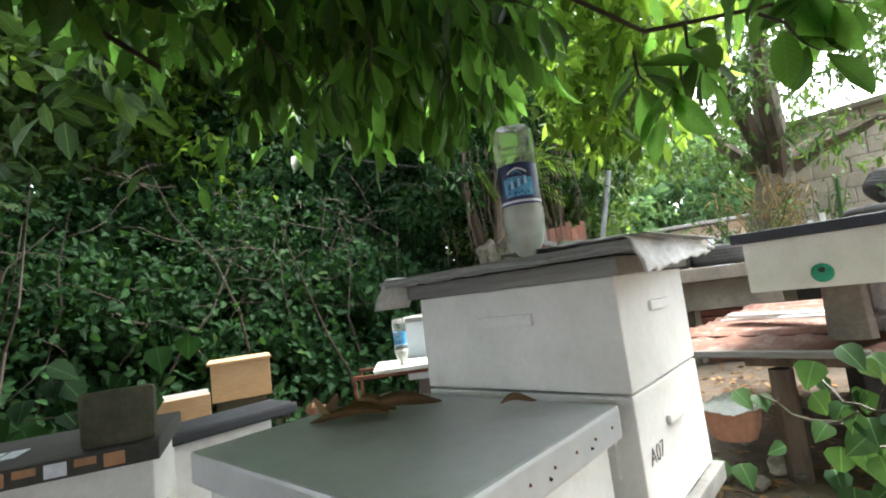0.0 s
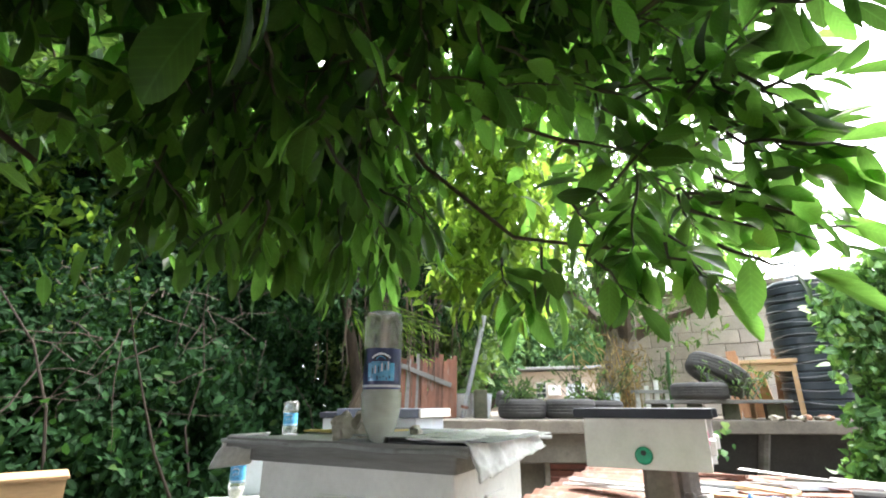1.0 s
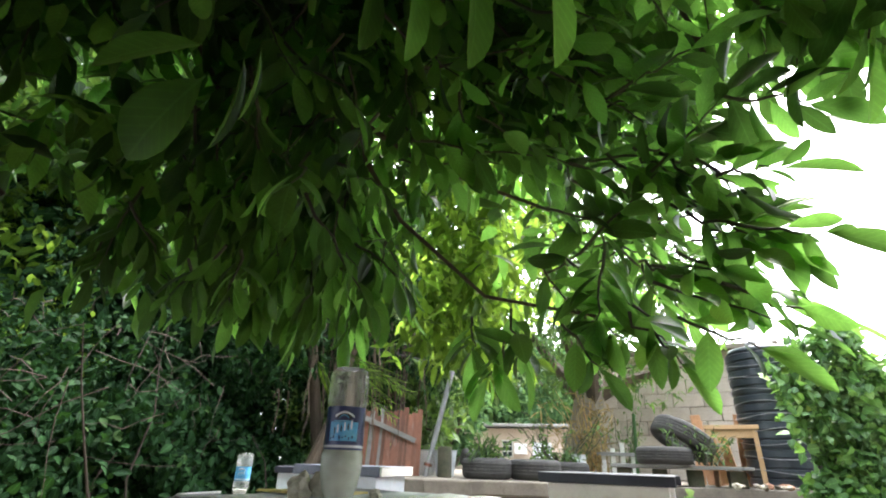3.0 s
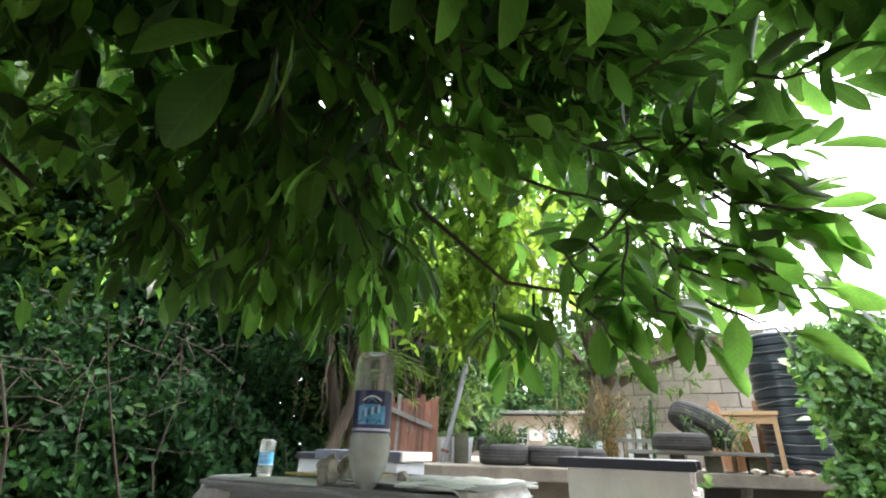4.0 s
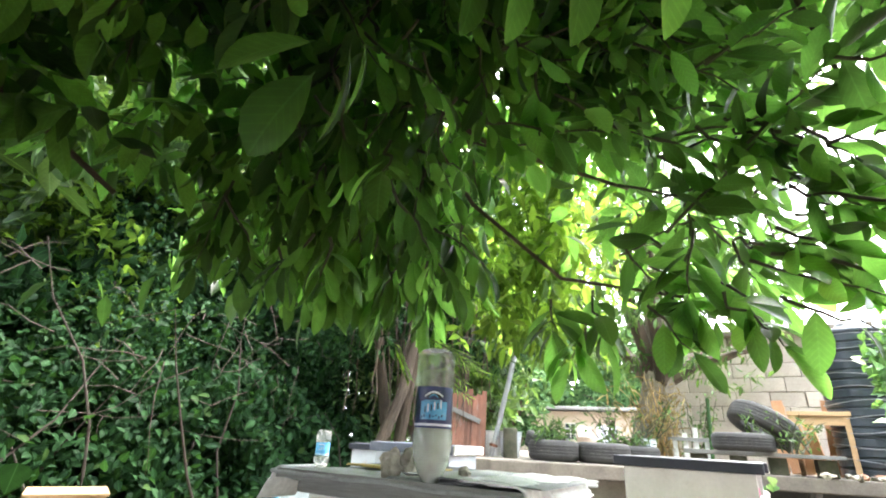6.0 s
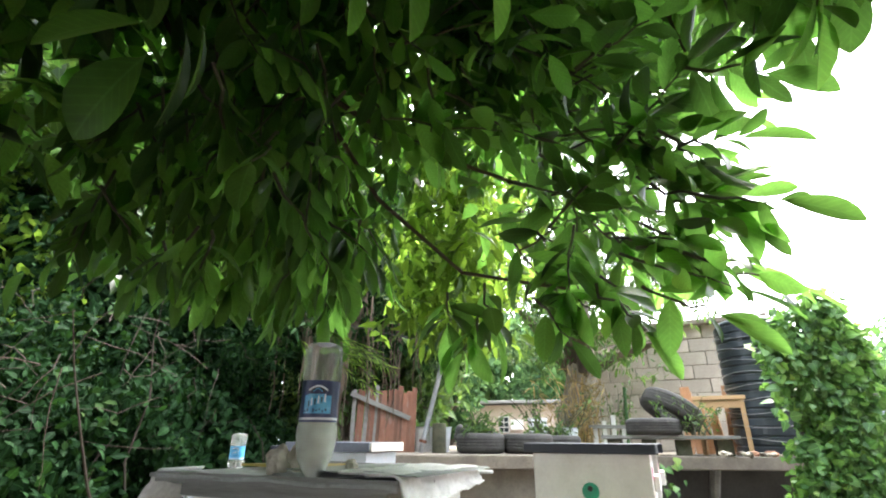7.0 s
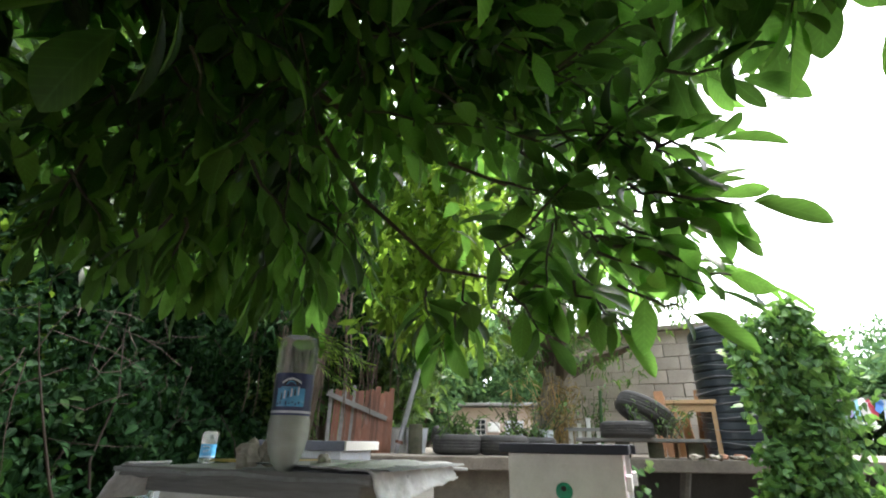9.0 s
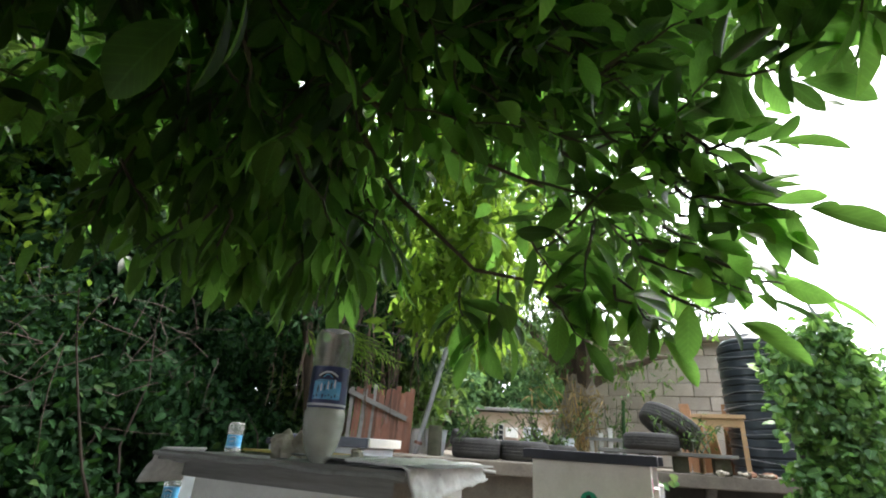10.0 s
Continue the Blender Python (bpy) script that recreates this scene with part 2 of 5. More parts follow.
def thing(name, m, label, category, group="", kind=""):
    ob = new(name)
    ob.empty_display_size = 0.05
    ob.matrix_basis = m
    return tagged(ob, label, category, group, kind)


def box(bm, x0, x1, y0, y1, z0, z1, bevel=0.0, jitter=0.0, m=None):
    r = bmesh.ops.create_cube(bm, size=1)
    vs = r["verts"]
    for v in vs:
        v.co = Vector(((x0 + x1) / 2 + v.co.x * (x1 - x0), (y0 + y1) / 2 + v.co.y * (y1 - y0), (z0 + z1) / 2 + v.co.z * (z1 - z0)))
        if jitter:
            v.co += Vector([random.uniform(-jitter, jitter) for _ in range(3)])
    if bevel:
        es = list({e for v in vs for e in v.link_edges})
        out = bmesh.ops.bevel(bm, geom=es, offset=bevel, segments=2, affect="EDGES", profile=0.6)
        vs = list({v for f in out["faces"] for v in f.verts} | {v for v in vs if v.is_valid})
    if m is not None:
        bmesh.ops.transform(bm, matrix=m, verts=vs)
    return bm


def boxed(x0, x1, y0, y1, z0, z1, bevel=0.004, jitter=0.0):
    return box(bmesh.new(), x0, x1, y0, y1, z0, z1, bevel, jitter)


def lathe(profile, seg=32, cap=True, wobble=None):
    """A turned form about z from (radius, height) pairs; wobble(angle, height) scales the radius."""
    bm = bmesh.new()
    rings = []
    for r, z in profile:
        ring = []
        for i in range(seg):
            a = 2 * math.pi * i / seg
            k = r * (wobble(a, z) if wobble else 1)
            ring.append(bm.verts.new((k * math.cos(a), k * math.sin(a), z)))
        rings.append(ring)
    for a, b in zip(rings, rings[1:]):
        for i in range(seg):
            j = (i + 1) % seg
            bm.faces.new((a[i], a[j], b[j], b[i]))
    if cap:
        bm.faces.new(rings[0][::-1])
        bm.faces.new(rings[-1])
    return bm


def tube(points, radii, seg=8, bm=None):
    """A tapered tube along points."""
    bm = bm or bmesh.new()
    pts = [Vector(p) for p in points]
    if isinstance(radii, (int, float)):
        radii = [radii] * len(pts)
    rings = []
    for i, p in enumerate(pts):
        d = (pts[min(i + 1, len(pts) - 1)] - pts[max(i - 1, 0)]).normalized()
        a = d.cross(Vector((0.31, 0.17, 0.93)))
        a = a.normalized() if a.length > 0.05 else d.cross(Vector((1, 0, 0))).normalized()
        b = d.cross(a)
        rings.append([bm.verts.new(p + radii[i] * (math.cos(2 * math.pi * k / seg) * a + math.sin(2 * math.pi * k / seg) * b)) for k in range(seg)])
    for r, s in zip(rings, rings[1:]):
        for k in range(seg):
            j = (k + 1) % seg
            bm.faces.new((r[k], r[j], s[j], s[k]))
    bm.faces.new(rings[0][::-1])
    bm.faces.new(rings[-1])
    return bm


def bent(a, b, sag=0.0, n=6, wob=0.0):
    a, b = Vector(a), Vector(b)
    out = []
    for i in range(n + 1):
        t = i / n
        p = a.lerp(b, t) - Vector((0, 0, 4 * sag * t * (1 - t)))
        if 0 < i < n and wob:
            p += Vector([random.uniform(-wob, wob) for _ in range(3)])
        out.append(p)
    return out


def lump(size, rough=0.25, seg=3, seed=0.0):
    """An irregular stone or clod."""
    bm = bmesh.new()
    bmesh.ops.create_icosphere(bm, subdivisions=seg, radius=1)
    for v in bm.verts:
        k = 1 + rough * noise.noise(v.co * 1.3 + Vector((seed, 3.1, 7.7))) + 0.35 * rough * noise.noise(v.co * 4.1 + Vector((seed, 9, 2)))
        v.co = Vector((v.co.x * size[0] * k, v.co.y * size[1] * k, v.co.z * size[2] * k))
    return bm


def crumpled(nx, ny, fn):
    """A sheet of nx by ny cells; fn(u, v) gives the place."""
    bm = bmesh.new()
    g = [[bm.verts.new(fn(i / nx, j / ny)) for i in range(nx + 1)] for j in range(ny + 1)]
    for j in range(ny):
        for i in range(nx):
            bm.faces.new((g[j][i], g[j][i + 1], g[j + 1][i + 1], g[j + 1][i]))
    return bm


# leaf outlines: (along, half width, droop)
BLADE = ((0.0, 0.012, 0.0), (0.06, 0.024, 0.0), (0.18, 0.2, 0.012), (0.36, 0.38, 0.018), (0.55, 0.47, 0.008), (0.72, 0.45, -0.014), (0.87, 0.31, -0.045), (0.96, 0.13, -0.07), (1.0, 0.015, -0.082))
OVAL = ((0.0, 0.01, 0.0), (0.3, 0.42, 0.02), (0.65, 0.4, -0.03), (1.0, 0.01, -0.12))
LOZENGE = ((0.0, 0.01, 0.0), (0.45, 0.46, 0.0), (1.0, 0.01, -0.1))
HEART = ((0.0, 0.05, 0.0), (0.08, 0.42, 0.01), (0.3, 0.56, 0.0), (0.62, 0.38, -0.04), (1.0, 0.01, -0.14))


def leaf_template(outline, fold=0.14):
    vs, fs = [], []
    for s, w, d in outline:
        vs += [(s, -w, d + fold * w), (s, 0, d), (s, w, d + fold * w)]
    for i in range(len(outline) - 1):
        a = 3 * i
        fs += [(a, a + 3, a + 4, a + 1), (a + 1, a + 4, a + 5, a + 2)]
    return np.array(vs, dtype=np.float64), np.array(fs, dtype=np.int64)


def leaf_mesh(name, material, outline, pos, way, up, length, width):
    """Joins many leaves into one mesh. pos, way, up: n by 3; length, width: n."""
    tv, tf = leaf_template(outline)
    n = len(pos)
    way = way / np.linalg.norm(way, axis=1, keepdims=True)
    side = np.cross(up, way)
    side /= np.maximum(np.linalg.norm(side, axis=1, keepdims=True), 1e-6)
    nor = np.cross(way, side)
    co = (pos[:, None, :] + tv[None, :, 0, None] * (way * length[:, None])[:, None, :]
          + tv[None, :, 1, None] * (side * width[:, None])[:, None, :] + tv[None, :, 2, None] * (nor * length[:, None])[:, None, :])
    faces = (tf[None] + (np.arange(n) * len(tv))[:, None, None]).reshape(-1, 4)
    me = bpy.data.meshes.new(name)
    me.vertices.add(n * len(tv))
    me.vertices.foreach_set("co", co.reshape(-1))
    me.loops.add(faces.size)
    me.loops.foreach_set("vertex_index", faces.reshape(-1).astype(np.int32))
    me.polygons.add(len(faces))
    me.polygons.foreach_set("loop_start", np.arange(0, faces.size, 4, dtype=np.int32))
    me.polygons.foreach_set("use_smooth", np.ones(len(faces), dtype=bool))
    me.update(calc_edges=True)
    uv = np.stack([tv[:, 0], 0.5 + tv[:, 1]], axis=1)[tf.reshape(-1)]
    me.uv_layers.new(name="leaf").data.foreach_set("uv", np.tile(uv, (n, 1)).reshape(-1))
    me.validate()
    me.materials.append(M[material])
    return me


def random_ways(n, rng, down=0.4, flat=1.0):
    v = rng.normal(size=(n, 3))
    v[:, 2] = v[:, 2] * flat - down
    return v / np.linalg.norm(v, axis=1, keepdims=True)


def cloud(name, material, outline, pos, size, rng, down=0.5, parent=None, spread=0.3, ratio=0.55, out=None, kind="stuff", face=None):
    """Many leaves about the given places. face: a direction to which the blades turn."""
    n = len(pos)
    way = random_ways(n, rng, down)
    if out is not None:
        way = way + out
    up = rng.normal(size=(n, 3)) * 0.6 + (np.array(face) if face is not None else np.array((0, 0, 1.0)))
    length = size * rng.uniform(1 - spread, 1 + spread, n)
    ob = new(name, leaf_mesh(name, material, outline, pos, way, up, length, length * ratio * rng.uniform(0.85, 1.15, n)))
    if parent:
        ob.parent = parent
    return tagged(ob, kind=kind) if kind else ob


def clumps(centres, radii, per, rng, shell=0.55):
    """Places in and near the skin of lumpy clusters."""
    out = []
    for c, r, k in zip(centres, radii, per):
        d = rng.normal(size=(k, 3))
        d /= np.linalg.norm(d, axis=1, keepdims=True)
        q = shell + (1 - shell) * rng.random((k, 1)) ** 0.6
        out.append(np.array(c) + d * q * np.array(r))
    return np.concatenate(out)


def axes(origin, x_way):
    """A pose at origin whose x axis runs level along x_way."""
    return pose(*origin, 0, 0, math.degrees(math.atan2(x_way[1], x_way[0])))

# ---- ground and structure ----
GROUND = 0.15


def ground_fn(u, v):
    x, y = -60 + 160 * u, -60 + 160 * v
    return x, y, GROUND + 0.05 * noise.noise(Vector((x * 0.7, y * 0.7, 0))) - 0.02


tagged(part("ground", crumpled(160, 160, ground_fn), "soil", smooth=True), "brown soil with dead leaves and patches of weeds", "ground", kind="structure")

# terrace slab: front edge runs from A along EDGE
EDGE = Vector((0.944, -0.33, 0))
slab_m = axes((1.55, 4.45, 0), EDGE)
terrace = thing("terrace", slab_m, "weathered grey concrete terrace slab over a dark recess", "terrace", kind="structure")
part("slab", boxed(-0.35, 9.5, 0.0, 9.0, 0.88, 1.0, 0.012), "concrete", terrace)
part("front_wall", boxed(-0.2, 1.75, 0.25, 0.45, 0.1, 0.875, 0.01), "concrete", terrace)
# wall coloured dark for the shade under the slab
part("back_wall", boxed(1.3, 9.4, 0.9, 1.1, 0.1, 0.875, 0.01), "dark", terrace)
part("beam", boxed(-0.2, 1.6, 0.1, 0.246, 0.62, 0.876, 0.01), "concrete", terrace)
for px in (3.0, 5.6):
    part("prop", tube([(px, 0.5, 0.12), (px + 0.06, 0.3, 0.88)], 0.05, 8), "wood", terrace)
part("hanging_plate", boxed(0.12, 0.55, -0.03, -0.006, 0.72, 0.99, 0.004), "concrete", terrace, "grey cement board hanging over the slab edge")

# louvred door under the terrace
door = thing("door_1", slab_m @ pose(1.17, 0.2, 0.14), "red-brown louvred door in a grey frame", "door", kind="structure")
part("door_frame", box(boxed(-0.27, -0.22, -0.03, 0.03, 0, 0.5), 0.22, 0.27, -0.03, 0.03, 0, 0.5, 0.004), "concrete", door)
for i in range(8):
    part("louvre", box(bmesh.new(), -0.218, 0.218, -0.012, 0.012, -0.026, 0.026, 0.003, m=pose(0, 0, 0.04 + i * 0.058, 25)), "door", door)

# block-built house wall beyond the terrace
block_wall = thing("wall_block_house", axes((5.0, 6.6, 1.0), (0.64, -0.77)), "bare concrete block house wall with rough mortar joints", "wall", kind="structure")
part("mortar", boxed(0.0, 2.75, 0.03, 0.2, 0, 1.75, 0.0), "concrete", block_wall)
part("roof_edge", boxed(-0.1, 2.85, -0.12, 0.4, 1.757, 1.83, 0.01), "concrete", block_wall)
block_mesh = [finish("block", box(bmesh.new(), 0.006, 0.394, 0, 0.05, 0.006, 0.194, 0.008, 0.004), "block") for _ in range(4)]
for row in range(11):
    for col in range(-1, 11):
        x0 = col * 0.4 + (0.2 if row % 2 else 0.0)
        if x0 < -0.01 or x0 > 2.45 or row * 0.195 > 1.6:
            continue
        b = new("block", block_mesh[(row * 5 + col * 3) % 4])
        b.parent = block_wall
        b.matrix_basis = pose(x0, random.uniform(-0.006, 0.006), row * 0.195)


# far plastered house
def far_house():
    h = thing("house", axes((6.3, 12.7, 0.3), (0.8, -0.6)), "small cream plastered house with a low tin roof", "house")
    part("wall", boxed(-1.6, 2.6, 0, 3.0, 0, 1.75, 0.02), "plaster", h)
    part("roof", box(bmesh.new(), -1.9, 2.8, -0.35, 3.3, 1.78, 1.86, 0.02, m=pose(0, 0, 0, 2)), "wood", h)
    w = part("window", boxed(0.42, 0.72, -0.03, 0.02, 1.02, 1.45, 0.006), "white", h, "white framed window with dark panes")
    for i in range(2):
        for j in range(3):
            part("pane", boxed(0.445 + 0.135 * i, 0.56 + 0.135 * i, -0.04, -0.026, 1.045 + 0.133 * j, 1.155 + 0.133 * j, 0.002), "glass_dark", w)
    part("air_conditioner", boxed(0.78, 1.1, -0.22, -0.004, 1.1, 1.36, 0.015), "white", h, "white box air conditioner on the wall")
    part("door", boxed(1.25, 1.75, -0.03, -0.004, 0.3, 1.4, 0.006), "label_white", h, "pale door")


far_house()


# ---- bee hives ----
def hive_box(name, parent, w, d, z0, z1, mat="white", hold=True):
    """One hive box with its front on the x axis, hand holds on the four sides."""
    bm = boxed(0, w, 0, d, z0, z1, 0.004, 0.0)
    b = part(name, bm, mat, parent)
    if hold:
        zz = z0 + (z1 - z0) * 0.68
        part("hand_hold", boxed(w * 0.36, w * 0.64, -0.011, -0.0005, zz - 0.012, zz + 0.012, 0.003), mat, b)
        part("hand_hold", boxed(w + 0.0005, w + 0.009, d * 0.36, d * 0.64, zz - 0.01, zz + 0.01, 0.003), mat, b)
    return b


FRONT = Vector((0.73, -0.69, 0)).normalized()


def letter(text, m, size, parent, material="black"):
    cu = bpy.data.curves.new("text", "FONT")
    cu.body, cu.size, cu.extrude, cu.offset = text, size, 0.0006, -0.0012
    tmp = bpy.data.objects.new("text", cu)
    scene.collection.objects.link(tmp)
    me = bpy.data.meshes.new_from_object(tmp.evaluated_get(bpy.context.evaluated_depsgraph_get()))
    bpy.data.objects.remove(tmp)
    me.materials.clear()
    me.materials.append(M[material])
    ob = new("marking", me)
    ob.parent, ob.matrix_basis = parent, m
    return ob


# main hive: x along the shaded long face, origin at its far left corner
main = thing("beehive", axes((0.062, 1.195, 0), FRONT), "white two-box wooden beehive with a torn sheet cover", "beehive")
W, D = 0.503, 0.41
upper = hive_box("upper_box", main, W, D, 0.79, 1.005)
lower = hive_box("lower_box", main, W, D, 0.545, 0.786)
part("floor_board", boxed(-0.02, W + 0.02, -0.06, D + 0.02, 0.5, 0.541, 0.006), "wood", main)
for sx in (0.06, W - 0.1):
    part("stand_block", boxed(sx - 0.06, sx + 0.1, 0.02, D - 0.02, 0.1, 0.497, 0.01), "concrete", main)
part("hand_hold", boxed(0.44, 0.462, -0.012, -0.0005, 0.64, 0.72, 0.003), "white", lower)
letter("A07", pose(W + 0.0025, 0.03, 0.655, 90, 0, 90), 0.045, lower)


def cover_fn(u, v):
    x, y = -0.05 + 0.62 * u, -0.085 + 0.58 * v
    return x, y, 1.052 + 0.005 * (1 - u) * (1 - v) + 0.005 * noise.noise(Vector((x * 9, y * 9, 1))) + 0.003 * noise.noise(Vector((x * 30, y * 30, 2)))


def thick(bm, t):
    bmesh.ops.recalc_face_normals(bm, faces=bm.faces[:])
    bmesh.ops.solidify(bm, geom=bm.faces[:], thickness=t)
    return bm


part("inner_cover", boxed(-0.02, W + 0.015, -0.02, D + 0.02, 1.006, 1.042, 0.004, 0.003), "wood", main, "warped grey plywood cover")
part("cover_sheet", thick(crumpled(24, 20, cover_fn), 0.008), "peeled", main, "weathered grey board cover", True)


def flap_fn(u, v):
    # sack end folded down over the sunny side
    k = 0.008 * noise.noise(Vector((u * 9, v * 3, 5))) + 0.004 * noise.noise(Vector((u * 26, v * 9, 2)))
    y = -0.078 + 0.42 * u
    s = max(0.0, (v - 0.4) / 0.6)
    return 0.44 + 0.13 * min(1, v / 0.45) + 0.022 * s + k, y, 1.072 - 0.008 * v + k - (0.062 - 0.035 * u) * s ** 0.85


part("sack_flap", thick(crumpled(60, 22, flap_fn), 0.004), "bag", main, "crumpled white plastic sack end", True)


def rag_fn(u, v):
    return -0.085 + 0.06 * v + 0.01 * noise.noise(Vector((u * 8, v * 5, 1))), -0.08 + 0.12 * u, 1.066 - 0.075 * (1 - v) ** 1.4


part("sack_corner", thick(crumpled(8, 8, rag_fn), 0.003), "bag", main, "white sack corner", True)


def skirt_fn(u, v):
    return -0.03 + 0.6 * u, -0.084 + 0.002 * noise.noise(Vector((u * 12, v * 3, 2))), 1.06 - (0.02 + 0.004 * noise.noise(Vector((u * 14, 0, 4)))) * v


part("cover_edge", thick(crumpled(60, 4, skirt_fn), 0.004), "wood", main, "cracked board edge", False)
for a, b, c, d, z, mt in ((-0.02, 0.3, 0.2, 0.46, 1.062, "navy"), (-0.03, 0.26, 0.16, 0.24, 1.064, "ochre"), (0.24, 0.56, -0.03, 0.4, 1.06, "peeled"), (0.3, 0.6, -0.06, 0.36, 1.067, "peeled")):
    s = part("loose_sheet", box(bmesh.new(), a, b, c, d, -0.003, 0.003, 0.001, 0.006, m=pose(0, 0, z)), mt, main)

# stones weighing the cover
for k, (x, y, sx, sy, sz) in enumerate(((0.228, 1.03, 0.026, 0.024, 0.028), (0.272, 1.035, 0.026, 0.024, 0.03), (0.375, 0.95, 0.02, 0.014, 0.014))):
    part_ob = part("stone", lump((sx, sy, sz), 0.45, 3, k * 3.3), "stone", smooth=False, at=pose(x, y, 1.062 + sz * 0.85, 0, 0, k * 40))
    tagged(part_ob, "pale rough stone weighing down the hive cover", "stone", "stones on the cover")


def bottle(m, r, h, label, level=0.4, group="", band="label_blue"):
    """Upturned drink bottle: cap below, base above."""
    t = thing("bottle", m, label, "bottle", group)
    def wob(a, z):
        return 1 + (0.05 * math.cos(5 * a) if z > h * 0.97 else 0)
    prof = [(0.014, 0.0), (0.016, h * 0.03), (r * 0.56, h * 0.06), (r * 0.84, h * 0.15), (r * 0.97, h * 0.25), (r, h * 0.32), (r, h * 0.37), (r * 0.94, h * 0.39), (r * 0.94, h * 0.71), (r, h * 0.725),
            (r * 0.98, h * 0.8), (r, h * 0.86), (r * 0.97, h * 0.95), (r * 0.86, h * 0.985), (r * 0.6, h), (r * 0.2, h * 0.975)]
    shell = part("shell", lathe(prof, 40, True, wob), "clear", t, "clear plastic", True)
    shell.visible_shadow = False
    inner = [(max(0.004, a - 0.002), z + 0.001) for a, z in prof if z < h * level] + [(r * 0.92, h * level)]
    part("syrup", lathe(inner, 32), "syrup", t, "cloudy pale sugar syrup", True)
    part("cap", lathe([(0.0165, -0.012), (0.0168, 0.004), (0.015, 0.006)], 20), "syrup", t)
    rl = r * 0.945
    lab = part("label_band", lathe([(rl, h * 0.4), (rl, h * 0.7)], 40, False), band, t, "printed paper label", True)
    part("label_strip", lathe([(rl * 1.008, h * 0.415), (rl * 1.008, h * 0.432)], 40, False), "label_white", lab)
    def patch(a0, a1, z0, z1, mat, k=1.01, lift=0.0):
        def fn(u, v):
            a = a0 + (a1 - a0) * u
            return rl * k * math.cos(a), rl * k * math.sin(a), z0 + (z1 - z0) * v + lift * math.sin(u * math.pi)
        part("label_print", crumpled(12, 3, fn), mat, lab)
    c = -math.pi / 2 - 0.25
    patch(c - 0.75, c + 0.75, h * 0.46, h * 0.59, "label_sky", 1.007)
    patch(c - 0.5, c + 0.5, h * 0.62, h * 0.635, "label_white", 1.012, h * 0.03)
    patch(c - 0.55, c + 0.45, h * 0.592, h * 0.6, "label_sky", 1.012)
    patch(c - 0.36, c + 0.36, h * 0.605, h * 0.64, "black", 1.011, h * 0.025)
    patch(c - 0.26, c + 0.22, h * 0.612, h * 0.622, "label_sky", 1.014, h * 0.022)
    for i in range(6):
        patch(c - 0.5 + i * 0.17, c - 0.42 + i * 0.17, h * (0.5 + 0.007 * i), h * (0.545 + 0.007 * i + 0.012 * (i % 2)), "label_white" if i % 2 else "black", 1.014, 0.003)
    for i in range(9):
        patch(c - 0.7 + i * 0.16, c - 0.62 + i * 0.16, h * (0.468 + 0.008 * (i % 3)), h * (0.486 + 0.01 * (i % 2)), "label_blue", 1.012)
    return t


bottle(pose(0.29, 0.903, 1.0527), 0.0405, 0.267, "upturned clear plastic bottle with navy label and cloudy syrup", 0.41)

# front hive with the broad galvanised lid
fh = thing("beehive", axes((-0.375, 0.905, 0), FRONT), "white beehive with a broad galvanised metal lid", "beehive")
hive_box("hive_body", fh, 0.56, 0.45, 0.2, 0.72).matrix_basis = pose(0.02, 0.018, 0)
part("floor_board", boxed(0.0, 0.6, 0.0, 0.485, 0.17, 0.198, 0.005), "wood", fh)
fl = part("lid", boxed(-0.005, 0.605, -0.005, 0.486, 0.722, 0.78, 0.007), "lid", fh, "grey galvanised lid with a pale worn edge")
for i in range(7):
    part("nail", lathe([(0.0025, 0), (0.002, 0.002)], 8), "rustbar", fl, at=pose(0.606, 0.05 + i * 0.065, 0.752, 0, 90, 0))
for i in range(3):
    part("paint_chip", lump((0.005, 0.002, 0.003), 0.4, 1, i), "black", fl, at=pose(0.605, 0.1 + 0.13 * i, 0.742))


def dead_leaf(m, length, width, curl, label="curled brown dead leaf"):
    def fn(u, v):
        w = width * math.sin(math.pi * min(0.98, max(0.03, u))) ** 0.7
        y = (v - 0.5) * w
        return u * length, y, curl * (abs(v - 0.5) * 2) ** 2 * w + 0.004 * math.sin(u * 5) + 0.012
    return tagged(part("dead_leaf", thick(crumpled(14, 6, fn), 0.0008), "deadleaf", at=m, smooth=True), label, "leaf", "dead leaves on the lid")


for x, y, a, ln, w, c in ((-0.08, 1.0, 10, 0.17, 0.05, 0.5), (-0.13, 0.98, 120, 0.09, 0.05, 0.8), (-0.02, 0.97, 175, 0.16, 0.06, 0.3), (-0.12, 1.05, -20, 0.12, 0.03, 0.9), (0.2, 0.92, 5, 0.07, 0.022, 0.6)):
    dead_leaf(pose(x, y, 0.776, 0, 0, a), ln, w, c)

# nucleus hive on a concrete post
nuc = thing("beehive", axes((1.365, 1.935, 0), (0.71, -0.705)), "white single-box beehive with a navy lid and green entrance disc", "beehive")
hive_box("hive_body", nuc, 0.5, 0.3, 0.87, 1.075, hold=False).matrix_basis = pose(0.03, 0.03, 0)
part("lid", boxed(-0.005, 0.56, -0.005, 0.36, 1.076, 1.118, 0.006), "navy", nuc, "dark navy flat lid")
disc = part("entrance_disc", lathe([(0.036, 0), (0.036, 0.006), (0.03, 0.01), (0.012, 0.012)], 28), "green", nuc, "round green plastic entrance disc", at=pose(0.275, 0.03, 0.925, 90))
part("entrance_hole", lathe([(0.011, 0), (0.011, 0.004)], 16), "black", disc, at=pose(0, 0.012, 0.0105))
part("handle_cleat", boxed(0.531, 0.556, 0.1, 0.26, 0.93, 0.99, 0.004), "white", nuc)
